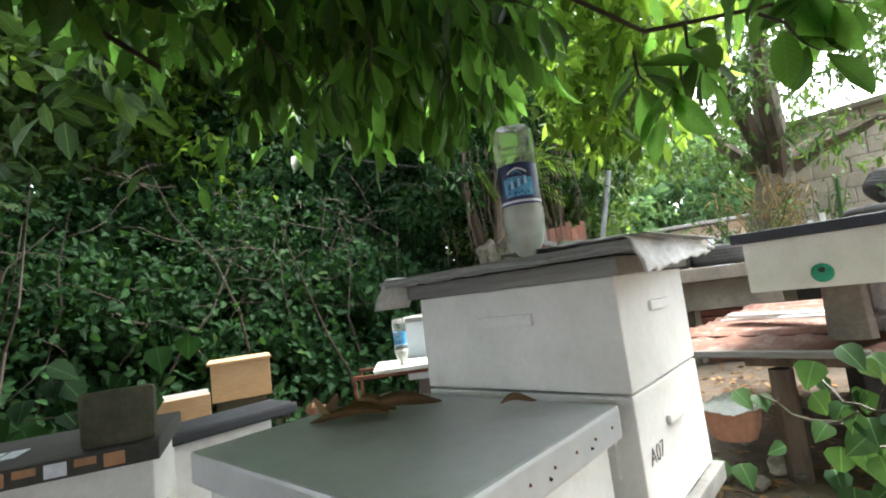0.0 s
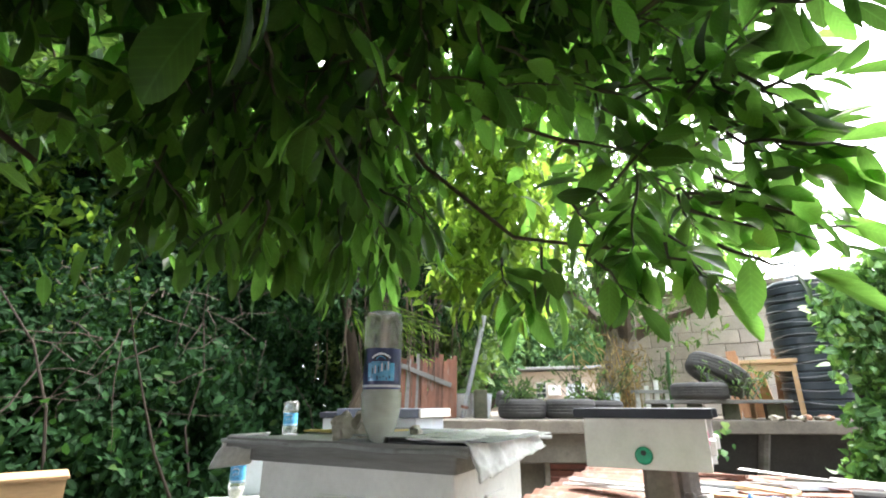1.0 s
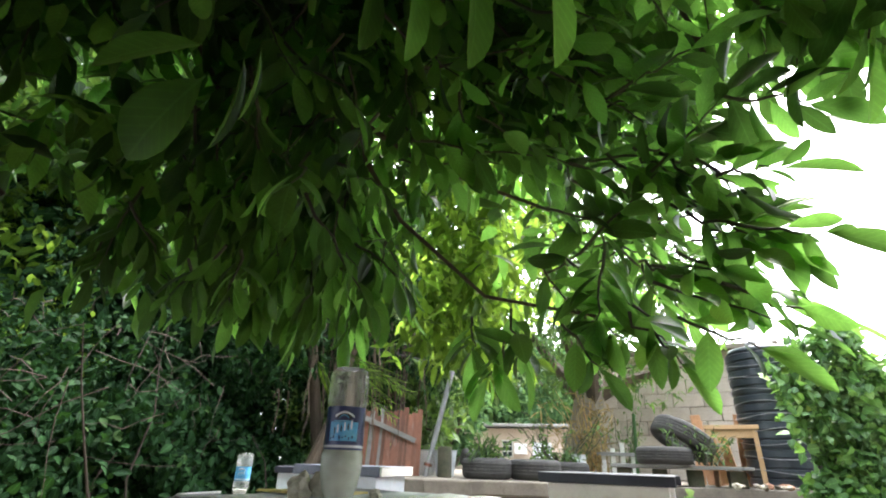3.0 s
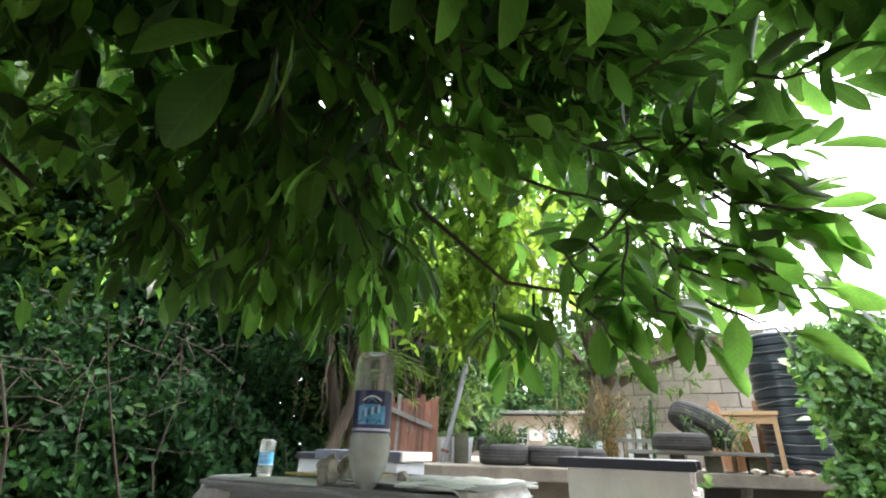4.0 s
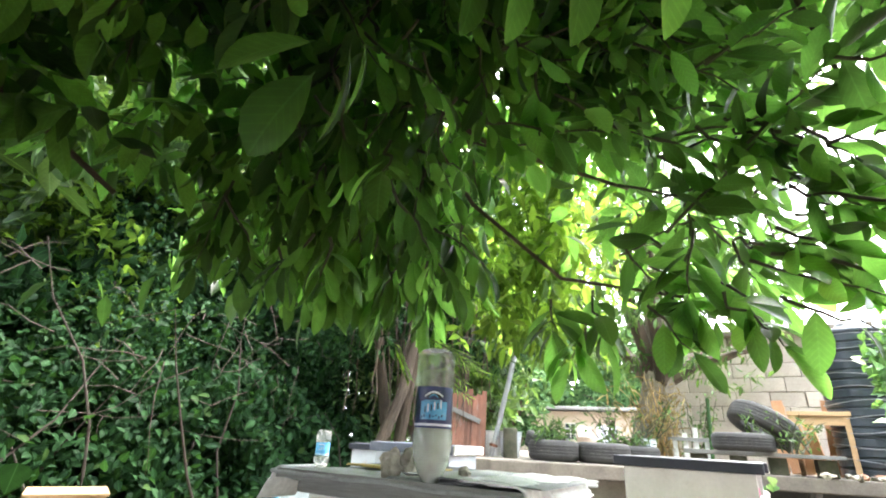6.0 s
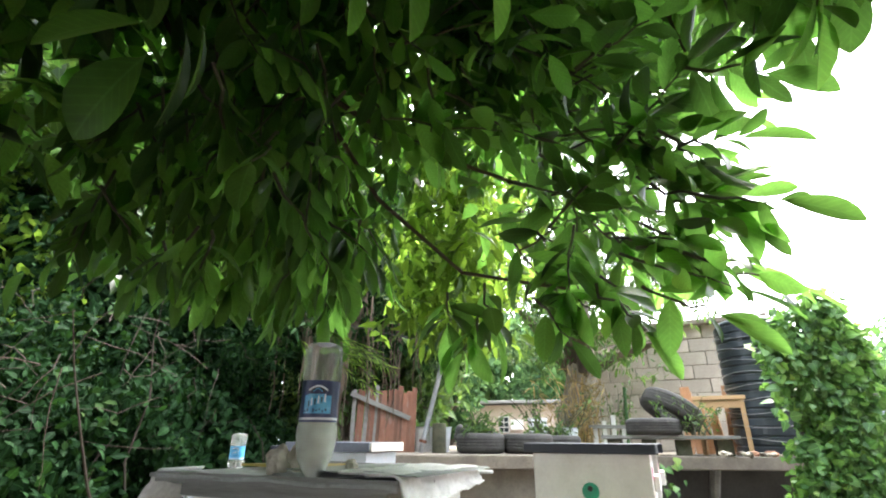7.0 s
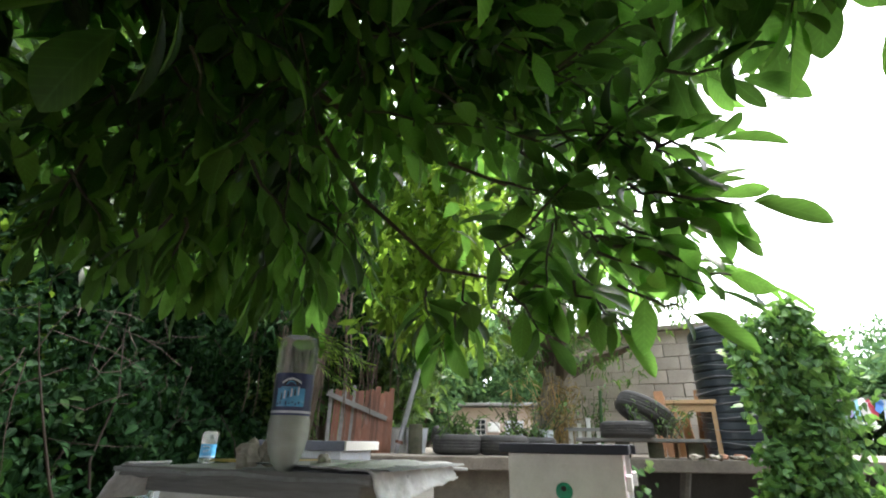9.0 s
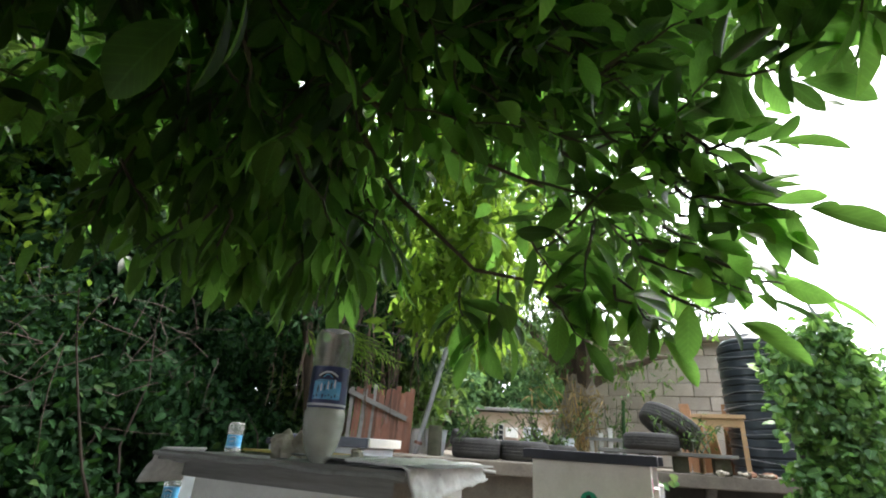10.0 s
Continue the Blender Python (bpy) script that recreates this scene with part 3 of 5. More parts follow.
part("marking", lump((0.002, 0.012, 0.03), 0.5, 2, 4), "pink", nuc, "pink paint mark", at=pose(0.5315, 0.1, 1.0))
post = tagged(part("concrete_post", lathe([(0.075, 0), (0.071, 0.1), (0.068, 0.2)], 14, True, lambda a, z: 1 + 0.16 * abs(math.cos(2 * a)) ** 3), "concrete", at=pose(1.68, 1.8, 0.665, 0, 0, 10)), "short rough concrete post carrying a hive", "post", "hive posts")
copy_thing(post, pose(1.95, 1.98, 0.665, 0, 0, 50))
copy_thing(nuc, axes((1.62, 2.16, 0.0), (0.74, -0.67)))


# hives behind
def back_hive(m, w, d, z0, z1, lid_mat, label, lid_h=0.045):
    h = thing("beehive", m, label, "beehive", "hives behind")
    hive_box("hive_body", h, w, d, z0, z1, "sky_paint", False)
    part("lid", boxed(-0.025, w + 0.025, -0.025, d + 0.025, z1 + 0.002, z1 + lid_h, 0.006), lid_mat, h)
    part("stand_block", boxed(0.05, w - 0.05, 0.05, d - 0.05, 0.1, z0 - 0.002, 0.01), "concrete", h)
    return h


bh = back_hive(axes((0.38, 2.59, 0), (0.788, -0.616)), 0.42, 0.38, 0.6, 1.068, "slate", "pale beehive with a slate lid, its lit side painted white", 0.047)
# white strip puts the lit look of the lid's right face into colour
part("lid_lit_side", boxed(0.4455, 0.456, -0.02, 0.4, 1.071, 1.114, 0.003), "white", bh, "white strip painted as the lid's lit right face")
back_hive(axes((0.36, 3.95, 0), (0.98, -0.2)), 0.42, 0.45, 0.7, 1.035, "navy", "weathered grey beehive with a dark lid")
back_hive(axes((-0.1, 2.88, 0), (0.98, -0.1)), 0.4, 0.45, 0.55, 0.885, "wood", "white beehive with a syrup bottle among the weeds", 0.03)

# small syrup bottles on other hives
bottle(pose(0.116, 3.02, 0.928), 0.042, 0.228, "small upturned water bottle with a blue label", 0.2, "small bottles", "label_sky")
bottle(pose(-0.1, 2.56, 0.692), 0.036, 0.235, "upturned clear water bottle with a blue label", 0.3, "small bottles", "label_sky")
stand = thing("metal_stand", axes((-0.35, 2.5, 0), (1, 0.05)), "rusty angle-iron stand topped with a white board", "stand")
for x in (0.0, 0.42):
    for y in (0.0, 0.3):
        part("leg", boxed(x - 0.008, x + 0.008, y - 0.008, y + 0.008, 0.12, 0.655, 0.001), "rustbar", stand)
for y in (0.0, 0.3):
    part("rail", boxed(-0.01, 0.43, y - 0.007, y + 0.007, 0.64, 0.66, 0.001), "rustbar", stand)
part("board", boxed(0.1, 0.52, -0.04, 0.34, 0.664, 0.682, 0.004, 0.004), "bag", stand, "white board")

# hives and crates by the hedge
cr = thing("nest_box", axes((-1.25, 2.87, -0.04), (0.93, 0.37)), "raw plywood nest box with a flat lid", "box")
part("front_panel", boxed(0, 0.33, 0, 0.02, 0.6, 0.815, 0.003), "pine", cr)
part("body", boxed(0, 0.33, 0.022, 0.3, 0.6, 0.812, 0.003), "wood", cr)
part("lid", boxed(-0.02, 0.34, -0.01, 0.32, 0.816, 0.832, 0.003), "pine", cr)
part("stand_block", boxed(0.02, 0.3, 0.03, 0.28, 0.1, 0.597, 0.01), "mossy", cr)
cr2 = thing("nest_box", axes((-1.24, 2.22, 0), (0.89, 0.46)), "low raw plywood box standing by the hedge", "box")
part("front_panel", boxed(0, 0.26, 0, 0.02, 0.45, 0.69, 0.003), "pine", cr2)
part("body", boxed(0, 0.26, 0.022, 0.3, 0.1, 0.685, 0.003), "wood", cr2)
gl = thing("beehive", axes((-0.97, 1.72, 0), (0.72, -0.69)), "white beehive with a dark grey felt lid", "beehive")
hive_box("hive_body", gl, 0.16, 0.4, 0.2, 0.625, "white")
part("lid", boxed(-0.02, 0.19, -0.02, 0.5, 0.627, 0.67, 0.012), "charcoal", gl, "dark grey felted lid")
part("rag", lump((0.05, 0.03, 0.03), 0.5, 2, 9), "terracotta", gl, "faded red rag", at=pose(0.22, 0.56, 0.62))
lh = thing("beehive", axes((-1.13, 1.13, 0), (0.93, 0.36)), "white beehive topped with a stone slab and printed tin sheet", "beehive")
hive_box("hive_body", lh, 0.48, 0.4, 0.2, 0.68, "white")
part("lid", boxed(-0.02, 0.5, -0.03, 0.42, 0.682, 0.73, 0.004), "dark", lh)
for i in range(7):
    part("printed_square", boxed(0.02 + i * 0.06, 0.065 + i * 0.06, -0.034, -0.0305, 0.69 + 0.014 * (i % 2), 0.722, 0.001), ("plank", "label_white", "plank")[i % 3], lh)
for i in range(3):
    part("printed_square", boxed(0.02 + i * 0.05, 0.06 + i * 0.05, 0.1, 0.2, 0.7305, 0.7325, 0.0005), "label_white", lh)
tagged(part("stone_slab", box(bmesh.new(), -0.085, 0.085, -0.03, 0.03, 0, 0.14, 0.015, 0.006), "mossy", at=axes((-0.755, 1.29, 0.731), (0.9, 0.4))), "mossy concrete block resting on a hive lid", "stone")

# ---- rusty tin roof of a low shed, with rubbish on it ----
ROOF = axes((1.1, 2.16, 0), (0.66, -0.75))
shed = thing("shed", ROOF, "low shed with rusty sheets, boards and rubbish on its roof", "shed")


def tin_fn(u, v):
    x, y = -0.05 + 3.4 * u, 0.5 * v
    return x, y, 0.645 + 0.006 * math.sin(x * 42 + 2 * noise.noise(Vector((x, 0, 0)))) * (0.5 + 0.5 * v) + 0.014 * noise.noise(Vector((x * 3, y * 6, 0))) - 0.02 * (1 - v) ** 3


def tin2_fn(u, v):
    x, y = -0.1 + 3.8 * u, 0.42 + 1.4 * v
    return x, y, 0.655 + 0.007 * math.sin(y * 42) + 0.024 * noise.noise(Vector((x * 2, y * 5, 7))) + 0.03 * v


part("roof_sheet", thick(crumpled(160, 10, tin_fn), 0.003), "rust", shed, "rusty corrugated tin", True)
part("roof_sheet", thick(crumpled(40, 90, tin2_fn), 0.003), "rust", shed, "rusty corrugated tin", True)
part("front_board", boxed(-0.05, 0.72, -0.02, 0.0, 0.622, 0.648, 0.004, 0.003), "wood", shed)
part("front_beam", boxed(0.3, 3.2, 0.08, 0.13, 0.57, 0.625, 0.006), "bark", shed)
for x in (0.42, 1.5, 2.9):
    part("post", tube([(x, 0.1, 0.1), (x, 0.1, 0.56)], 0.045, 8), "bark", shed)
# dark sheet standing in for the shaded void under the roof
part("shade_panel", boxed(0.62, 3.2, 0.5, 0.53, 0.12, 0.6, 0.004), "dark", shed)
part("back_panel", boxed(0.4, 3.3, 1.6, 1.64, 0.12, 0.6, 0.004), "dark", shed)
rng = np.random.default_rng(5)
for i in range(46):
    ln, w = rng.uniform(0.25, 1.1), rng.uniform(0.03, 0.12)
    x, y = rng.uniform(0.3, 3.1), rng.uniform(0.55, 1.6)
    mt = ("wood", "pine", "bag", "rust", "wood", "label_white", "grey_cloth")[i % 7]
    part("debris_board", box(bmesh.new(), -ln / 2, ln / 2, -w / 2, w / 2, 0, rng.uniform(0.006, 0.025), 0.002, 0.006, m=pose(x, y, 0.685 + 0.0008 * i, rng.uniform(-3, 3), rng.uniform(-2, 2), rng.uniform(-30, 30))), mt, shed)


def heap(name, m, sx, sy, sz, mat, label, cat, seed):
    def fn(u, v):
        x, y = u - 0.5, v - 0.5
        edge = max(0.0, 1 - (2 * math.hypot(x, y)) ** 2)
        k = noise.noise(Vector((u * 5 + seed, v * 5, seed))) + 0.6 * noise.noise(Vector((u * 12 + seed, v * 12, 1)))
        return sx * x * (1 + 0.15 * k), sy * y * (1 + 0.15 * k), sz * edge ** 0.7 * (0.7 + 0.5 * k) + 0.004
    return tagged(part(name, thick(crumpled(34, 26, fn), 0.002), mat, at=m, smooth=True), label, cat)


heap("tarp", ROOF @ pose(1.05, 0.4, 0.672, 0, 0, 20), 0.32, 0.2, 0.1, "blue", "crumpled bright blue plastic tarp on the tin roof", "tarp", 2.0)
heap("rag", ROOF @ pose(0.78, 0.36, 0.675, 0, 0, -10), 0.24, 0.2, 0.08, "grey_cloth", "grey patterned rag heaped beside the post", "cloth", 6.0)
tagged(part("stick", tube(bent(ROOF @ Vector((1.3, 0.3, 0.72)), ROOF @ Vector((2.3, 0.34, 0.7)), -0.02, 6, 0.012), [0.012, 0.012, 0.011, 0.01, 0.009, 0.008, 0.006], 7), "bark"), "dry crooked stick lying on the tin roof", "stick")
tagged(part("pipe", tube([ROOF @ Vector((1.35, 0.62, 0.76)), ROOF @ Vector((2.6, 0.6, 0.76))], 0.025, 10), "tyre"), "black plastic pipe lying on the tin roof", "pipe")

# clay pot and sack on the ground between the hives
tagged(part("clay_pot", lathe([(0.08, 0), (0.1, 0.05), (0.11, 0.11), (0.115, 0.12), (0.1, 0.12), (0.09, 0.07)], 24), "terracotta", at=pose(1.26, 1.98, 0.3)), "broken terracotta pot on the ground", "pot")
heap("sack", pose(1.27, 1.98, 0.42, 0, 0, 20), 0.26, 0.2, 0.05, "bag", "crumpled white printed plastic sack", "sack", 11.0)

# ---- terrace things ----
T = lambda x, y, z=1.0: slab_m @ Vector((x, y, z))


def tyre(m, r, w, label, group="old tyres"):
    t = thing("tyre", m, label, "tyre", group)
    prof = [(r * 0.6, -w * 0.3), (r * 0.66, -w * 0.46), (r * 0.82, -w * 0.5), (r * 0.94, -w * 0.44), (r * 0.985, -w * 0.36), (r, -w * 0.2), (r, 0), (r, w * 0.2), (r * 0.985, w * 0.36), (r * 0.94, w * 0.44), (r * 0.82, w * 0.5), (r * 0.66, w * 0.46), (r * 0.6, w * 0.3), (r * 0.64, 0)]
    part("carcass", lathe(prof + [prof[0]], 48, False), "tyre", t, smooth=True)
    for k in (-0.22, -0.07, 0.08, 0.23):
        part("tread_rib", lathe([(r * 0.999, w * (k - 0.05)), (r * 1.012, w * (k - 0.04)), (r * 1.012, w * (k + 0.03)), (r * 0.999, w * (k + 0.04))], 48, False), "tyre", t)
    return t


tyre(pose(2.42, 4.66, 1.1), 0.25, 0.19, "old black car tyre lying flat on the slab")
tyre(pose(2.88, 4.5, 1.1), 0.26, 0.19, "old black car tyre lying flat on the slab")
tyre(pose(3.38, 4.75, 1.1), 0.28, 0.17, "old black car tyre lying flat on the slab")
tyre(pose(2.62, 5.15, 1.16) @ pose(0, 0, 0, 12, 8, 0), 0.27, 0.18, "old black car tyre leaning on others")
tyre(pose(3.98, 3.88, 1.265), 0.26, 0.16, "old car tyre lying flat on a pallet")
tyre(pose(4.27, 3.9, 1.44) @ Matrix.Rotation(radians(30), 4, (0.71, 0.71, 0)) @ Matrix.Rotation(radians(-14), 4, (0.71, -0.71, 0)), 0.3, 0.2, "old car tyre tilted over another tyre")

col = tagged(part("concrete_column", lathe([(0.075, 0), (0.075, 0.3), (0.07, 0.31)], 20, True, lambda a, z: 1 + 0.03 * math.sin(3 * a)), "mossy", at=pose(2.07, 4.95, 0.985)), "short round mossy concrete column stump", "column")
pole = thing("pole", pose(0, 0, 0), "leaning galvanised steel pipe pole", "pole")
part("pipe", tube([(1.93, 5.17, 0.98), (2.2, 5.07, 2.18)], 0.028, 12), "steel", pole)
part("clamp", tube([(1.955, 5.16, 1.1), (1.962, 5.157, 1.13)], 0.045, 10), "rustbar", pole)
part("wire", tube(bent((2.2, 5.07, 2.17), (-1.2, 5.4, 2.9), 0.1), 0.006, 5), "tyre", pole)

fence = thing("fence", axes((1.2, 5.42, 0.6), (0.96, -0.22)), "leaning fence of rusty tin strips and planks", "fence")
for i in range(19):
    hgt = 1.05 + 0.12 * noise.noise(Vector((i * 0.9, 0, 3)))
    wide = 0.004 if i > 9 else -0.004
    part("slat", box(bmesh.new(), -0.022 - wide, 0.025 + wide, -0.006, 0.006, 0, hgt, 0.002, 0.004, m=pose(0.02 + i * 0.0365, random.uniform(-0.012, 0.012), 0, 0, random.uniform(0, 2.5), 0)), ("rustfence" if i > 6 or i % 3 else "wood"), fence)
part("rail", box(bmesh.new(), -0.02, 0.7, -0.04, -0.012, -0.025, 0.025, 0.003, m=pose(0, 0, 1.0, 0, 21, 0)), "wood", fence)

pal = thing("pallet", axes((3.72, 4.2, 1.0), (0.72, -0.69)), "board and brick platform under the tyres", "pallet")
part("board", boxed(-0.1, 1.15, -0.12, 0.4, 0.15, 0.185, 0.004, 0.004), "wood", pal)
for x in (0.02, 0.35, 0.66, 1.02):
    part("support", boxed(x - 0.07, x + 0.07, -0.06, 0.2, 0.002, 0.147, 0.008), "mossy", pal)

tab = thing("table", axes((4.68, 3.98, 1.0), (0.64, -0.77)), "small raw wooden table on the terrace", "table")
part("tabletop", boxed(0, 0.52, -0.1, 0.3, 0.545, 0.585, 0.004), "pine", tab)
part("apron", boxed(0.02, 0.5, -0.08, -0.06, 0.46, 0.543, 0.003), "pine", tab)
for x in (0.04, 0.46):
    for y in (-0.07, 0.26):
        part("leg", box(bmesh.new(), x - 0.022, x + 0.022, y - 0.022, y + 0.022, 0, 0.543, 0.003), "pine", tab)
for i in range(6):
    ob = part("plank", box(bmesh.new(), -0.05, 0.05, -0.01, 0.01, 0, random.uniform(0.55, 0.78), 0.003, 0.004), "plank", at=axes((4.86 + 0.075 * i, 4.3 - 0.085 * i, 1.002), (0.64, -0.77)) @ pose(0, 0, 0, -10, random.uniform(-8, 6), 0))
    tagged(ob, "orange sawn plank leaning behind the table", "plank", "leaning planks")
for i in range(12):
    ob = part("rubble", lump((random.uniform(0.02, 0.05), random.uniform(0.02, 0.045), random.uniform(0.015, 0.03)), 0.5, 2, i), ("stone", "terracotta", "concrete")[i % 3], at=pose(4.35 + random.uniform(-0.1, 0.6), 3.42 + random.uniform(-0.25, 0.25) - 0.3 * (i / 12), 1.025))
    tagged(ob, "piece of broken rubble on the slab", "rubble", "rubble on the slab")
part_c = thing("picket_clutter", axes((4.1, 5.0, 1.0), (0.8, -0.6)), "white pickets and green pipe stacked on the terrace", "clutter")
for i in range(4):
    part("picket", boxed(i * 0.11, i * 0.11 + 0.05, 0, 0.02, 0, 0.3 + 0.06 * (i % 3), 0.003), "bag", part_c)
part("rail", boxed(-0.05, 0.8, -0.03, -0.002, 0.27, 0.31, 0.003), "wood", part_c)
part("green_pipe", tube([(0.38, -0.05, 0), (0.42, 0, 0.75)], 0.02, 8), "gourd", part_c)
for x, y, mt in ((2.25, 5.4, "label_white"), (2.1, 5.6, "bag"), (3.65, 4.9, "label_white")):
    tagged(part("bucket", lathe([(0.1, 0), (0.13, 0.26), (0.14, 0.27), (0.12, 0.27), (0.09, 0.02)], 20), mt, at=pose(x, y, 1.0)), "white plastic bucket on the slab", "bucket", "buckets")

# black ribbed water tank
tank = thing("water_tank", pose(5.28, 3.58, 1.0), "tall black ribbed plastic water tank", "water tank")
prof = []
for i in range(15):
    z = 0.02 + i * 0.088
    prof += [(0.36, z), (0.36, z + 0.06), (0.347, z + 0.068), (0.347, z + 0.08)]
part("body", lathe(prof, 48), "tank", tank)
part("dome", lathe([(0.35, 1.33), (0.3, 1.39), (0.14, 1.43), (0.13, 1.47), (0.02, 1.475)], 40), "tank", tank, smooth=True)
for i in range(9):
    z = 0.15 + i * 0.13
    ring = [(0.375 * math.cos(a / 24 * 2 * math.pi), 0.375 * math.sin(a / 24 * 2 * math.pi), z + 0.02 * math.sin(a * 0.7 + i)) for a in range(25)]
    part("wire", tube(ring, 0.004, 5), "steel", tank)

# ---- canopy tree over the camera: leaves gathered in lists, twigs in one part ----
HEART_OF = Vector((0.1, -0.1, 1.13))
rng = np.random.default_rng(11)


def around(az, el, dist):
    a, e = radians(az), radians(el)
    return HEART_OF + dist * Vector((math.sin(a) * math.cos(e), math.cos(a) * math.cos(e), math.sin(e)))


tree = thing("tree", pose(-1.5, -0.5, 0), "broad-leaved fruit tree with drooping glossy branches", "tree")
inv = Matrix.Translation((1.5, 0.5, 0))
TW, LV = bmesh.new(), []


def spray(base, tip, n, length, droop=0.35, twist=0.5, width=0.4, plane=(0, 0, 1)):
    """A twig with leaves set alternately along it and one at its end."""
    base, tip = Vector(base), Vector(tip)
    pts = bent(base, tip, 0.0, 5, 0.012)
    tube([inv @ p for p in pts], [0.0042, 0.0038, 0.0033, 0.0028, 0.0022, 0.0015], 5, TW)
    d = (tip - base).normalized()
    flat = Vector(plane).lerp(Vector(rng.normal(size=3)), twist * 0.5)
    side = d.cross(flat).normalized()
    for i in range(n):
        t = 0.18 + 0.8 * i / max(1, n - 1)
        p = base.lerp(tip, t)
        s = 1 if i % 2 else -1
        w = (d * rng.uniform(0.35, 0.9) + side * s * rng.uniform(0.6, 1.0) + Vector((0, 0, -droop * rng.uniform(0.3, 1.5))) + Vector(rng.normal(size=3)) * 0.18)
        up = flat + Vector(rng.normal(size=3)) * twist
        LV.append((p, w, up, length * rng.uniform(0.72, 1.12) * (0.75 + 0.4 * math.sin(math.pi * min(1, t + 0.15))), width))
    LV.append((tip, d + Vector((0, 0, -droop * 0.6)), flat, length * rng.uniform(0.9, 1.1), width))


# lower outline of the crown: bearing and height in degrees from HEART_OF
LOW_AZ = (-110, -60, -40, -23, -16, -10, -2, 8, 18, 25, 31, 36, 44, 49, 55, 66, 76, 90)
LOW_EL = (24, 12, 8, 9.5, 12, 11, 13, 15, 13, 8.5, 8, 10, 10.5, 8.5, 12, 13, 30, 28)


def low(az):
    return float(np.interp(az, LOW_AZ, LOW_EL))


# gaps through which the lit trees behind show
HOLES = ((-24, 35, 2.2), (-15, 40, 2.4), (-23, 29, 2.0), (-23, 21, 4.5), (-24, 17.5, 4.0), (-30, 19, 5.5), (-37, 14, 6.5), (-39, 22, 5.0), (-30, 31, 2.5), (-13, 22.5, 1.2), (-5, 31, 1.2), (22, 30, 2.4), (23, 26, 3.2), (22, 21, 3.2), (27, 19, 3.0))


def bearing(p):
    c = p - HEART_OF
    return math.degrees(math.atan2(c.x, c.y)), math.degrees(math.asin(c.z / c.length))


def in_hole(p):
    a, e = bearing(p)
    return any(math.hypot((a - h[0]) * math.cos(radians(e)), e - h[1]) < h[2] for h in HOLES)


def rim(el):
    """Bearing at which the crown ends against the open sky."""
    return float(np.interp(el, (10, 14, 18, 22, 30, 34, 38, 46), (56, 59, 53, 56, 54, 57, 66, 80)))


# drooping sprays, from the thick dark side to the open edge
for k in range(760):
    az = rng.uniform(-80, 66)
    el = low(az) + 4 + (68 - low(az)) * rng.random() ** 1.4
    if az > rim(el) - 3:
        continue
    if 16 < az < 32 and 13 < el < 35 and rng.random() < 0.85:
        continue
    dark = az < 14 + rng.normal() * 4
    if not dark and rng.random() < 0.35:
        continue
    dist = rng.uniform(1.0, 2.3) if dark else rng.uniform(1.1, 1.9)
    b = around(az, el + 5, dist)
    if dark:
        way = Vector((rng.normal() * 0.45, rng.normal() * 0.45, -rng.uniform(0.4, 1.1)))
    else:
        way = Vector((rng.uniform(-0.1, 1.0), rng.uniform(-0.7, 0.4), rng.uniform(-0.7, 0.25)))
    tip = b + way.normalized() * rng.uniform(0.18, 0.36)
    if in_hole(b) or in_hole(tip) or in_hole((b + tip) / 2):
        continue
    ta, te = bearing(tip)
    if te < low(ta) + 3.5 or ta > rim(te):
        tip = b + (tip - b) * 0.35
    if dark:
        spray(b, tip, int(rng.integers(6, 10)), rng.uniform(0.09, 0.135), 1.15, 0.6, 0.33, (0, 0, 1))
    else:
        spray(b, tip, int(rng.integers(5, 9)), rng.uniform(0.09, 0.13), 0.3, 0.75, 0.36, (-0.25, -0.45, 0.85))
# twigs that reach out towards the light, their leaves spread flat
for az, el, az2, el2, d in ((39, 24, 50, 32, 1.14), (49, 32, 58, 37, 1.14), (58, 38, 66, 34, 1.12), (52, 27, 58, 23, 1.1), (50, 23, 59, 17, 1.1), (47, 20, 58, 14.5, 1.12), (42, 24, 40, 16, 1.18), (44, 18, 47.5, 13, 1.15), (37, 18, 43, 14, 1.2), (30, 18, 31, 12.5, 1.2), (25, 17, 25, 13, 1.25), (16, 38, 34, 36, 1.2), (26, 41, 40, 34, 1.15), (34, 30, 46, 26, 1.2), (33, 24, 38, 17, 1.2), (46, 41, 57, 43, 1.05), (44, 35, 51, 29, 1.16)):
    spray(around(az, el, d), around(az2, el2, d - 0.02), 8, 0.125, 0.18, 0.6, 0.35, (-0.4, -0.45, 0.7))
# lower and outermost twigs on the open side
for az, el, az2, el2, d in ((44, 17, 48.5, 11, 1.1), (49, 16, 56, 12, 1.08), (54, 19, 62, 14.5, 1.06), (56, 25, 64, 22, 1.06), (36, 16, 40, 11, 1.15), (56, 30, 62, 29, 1.06), (29, 14, 27, 10, 1.2)):
    spray(around(az, el, d), around(az2, el2, d), 5, 0.12, 0.25, 0.6, 0.35, (-0.4, -0.5, 0.65))
# sprays at the crown's very edge, against the sky
for k in range(15):
    el = rng.uniform(15, 36)
    az = rim(el) + rng.uniform(-8, 0)
    b = around(az, el + 1, rng.uniform(1.08, 1.3))
    tip = around(az + rng.uniform(3, 7), el + rng.uniform(-5, 2), rng.uniform(1.05, 1.2))
    spray(b, tip, int(rng.integers(3, 5)), rng.uniform(0.1, 0.135), 0.1, 0.7, 0.33, (-0.3, -0.3, 0.9))
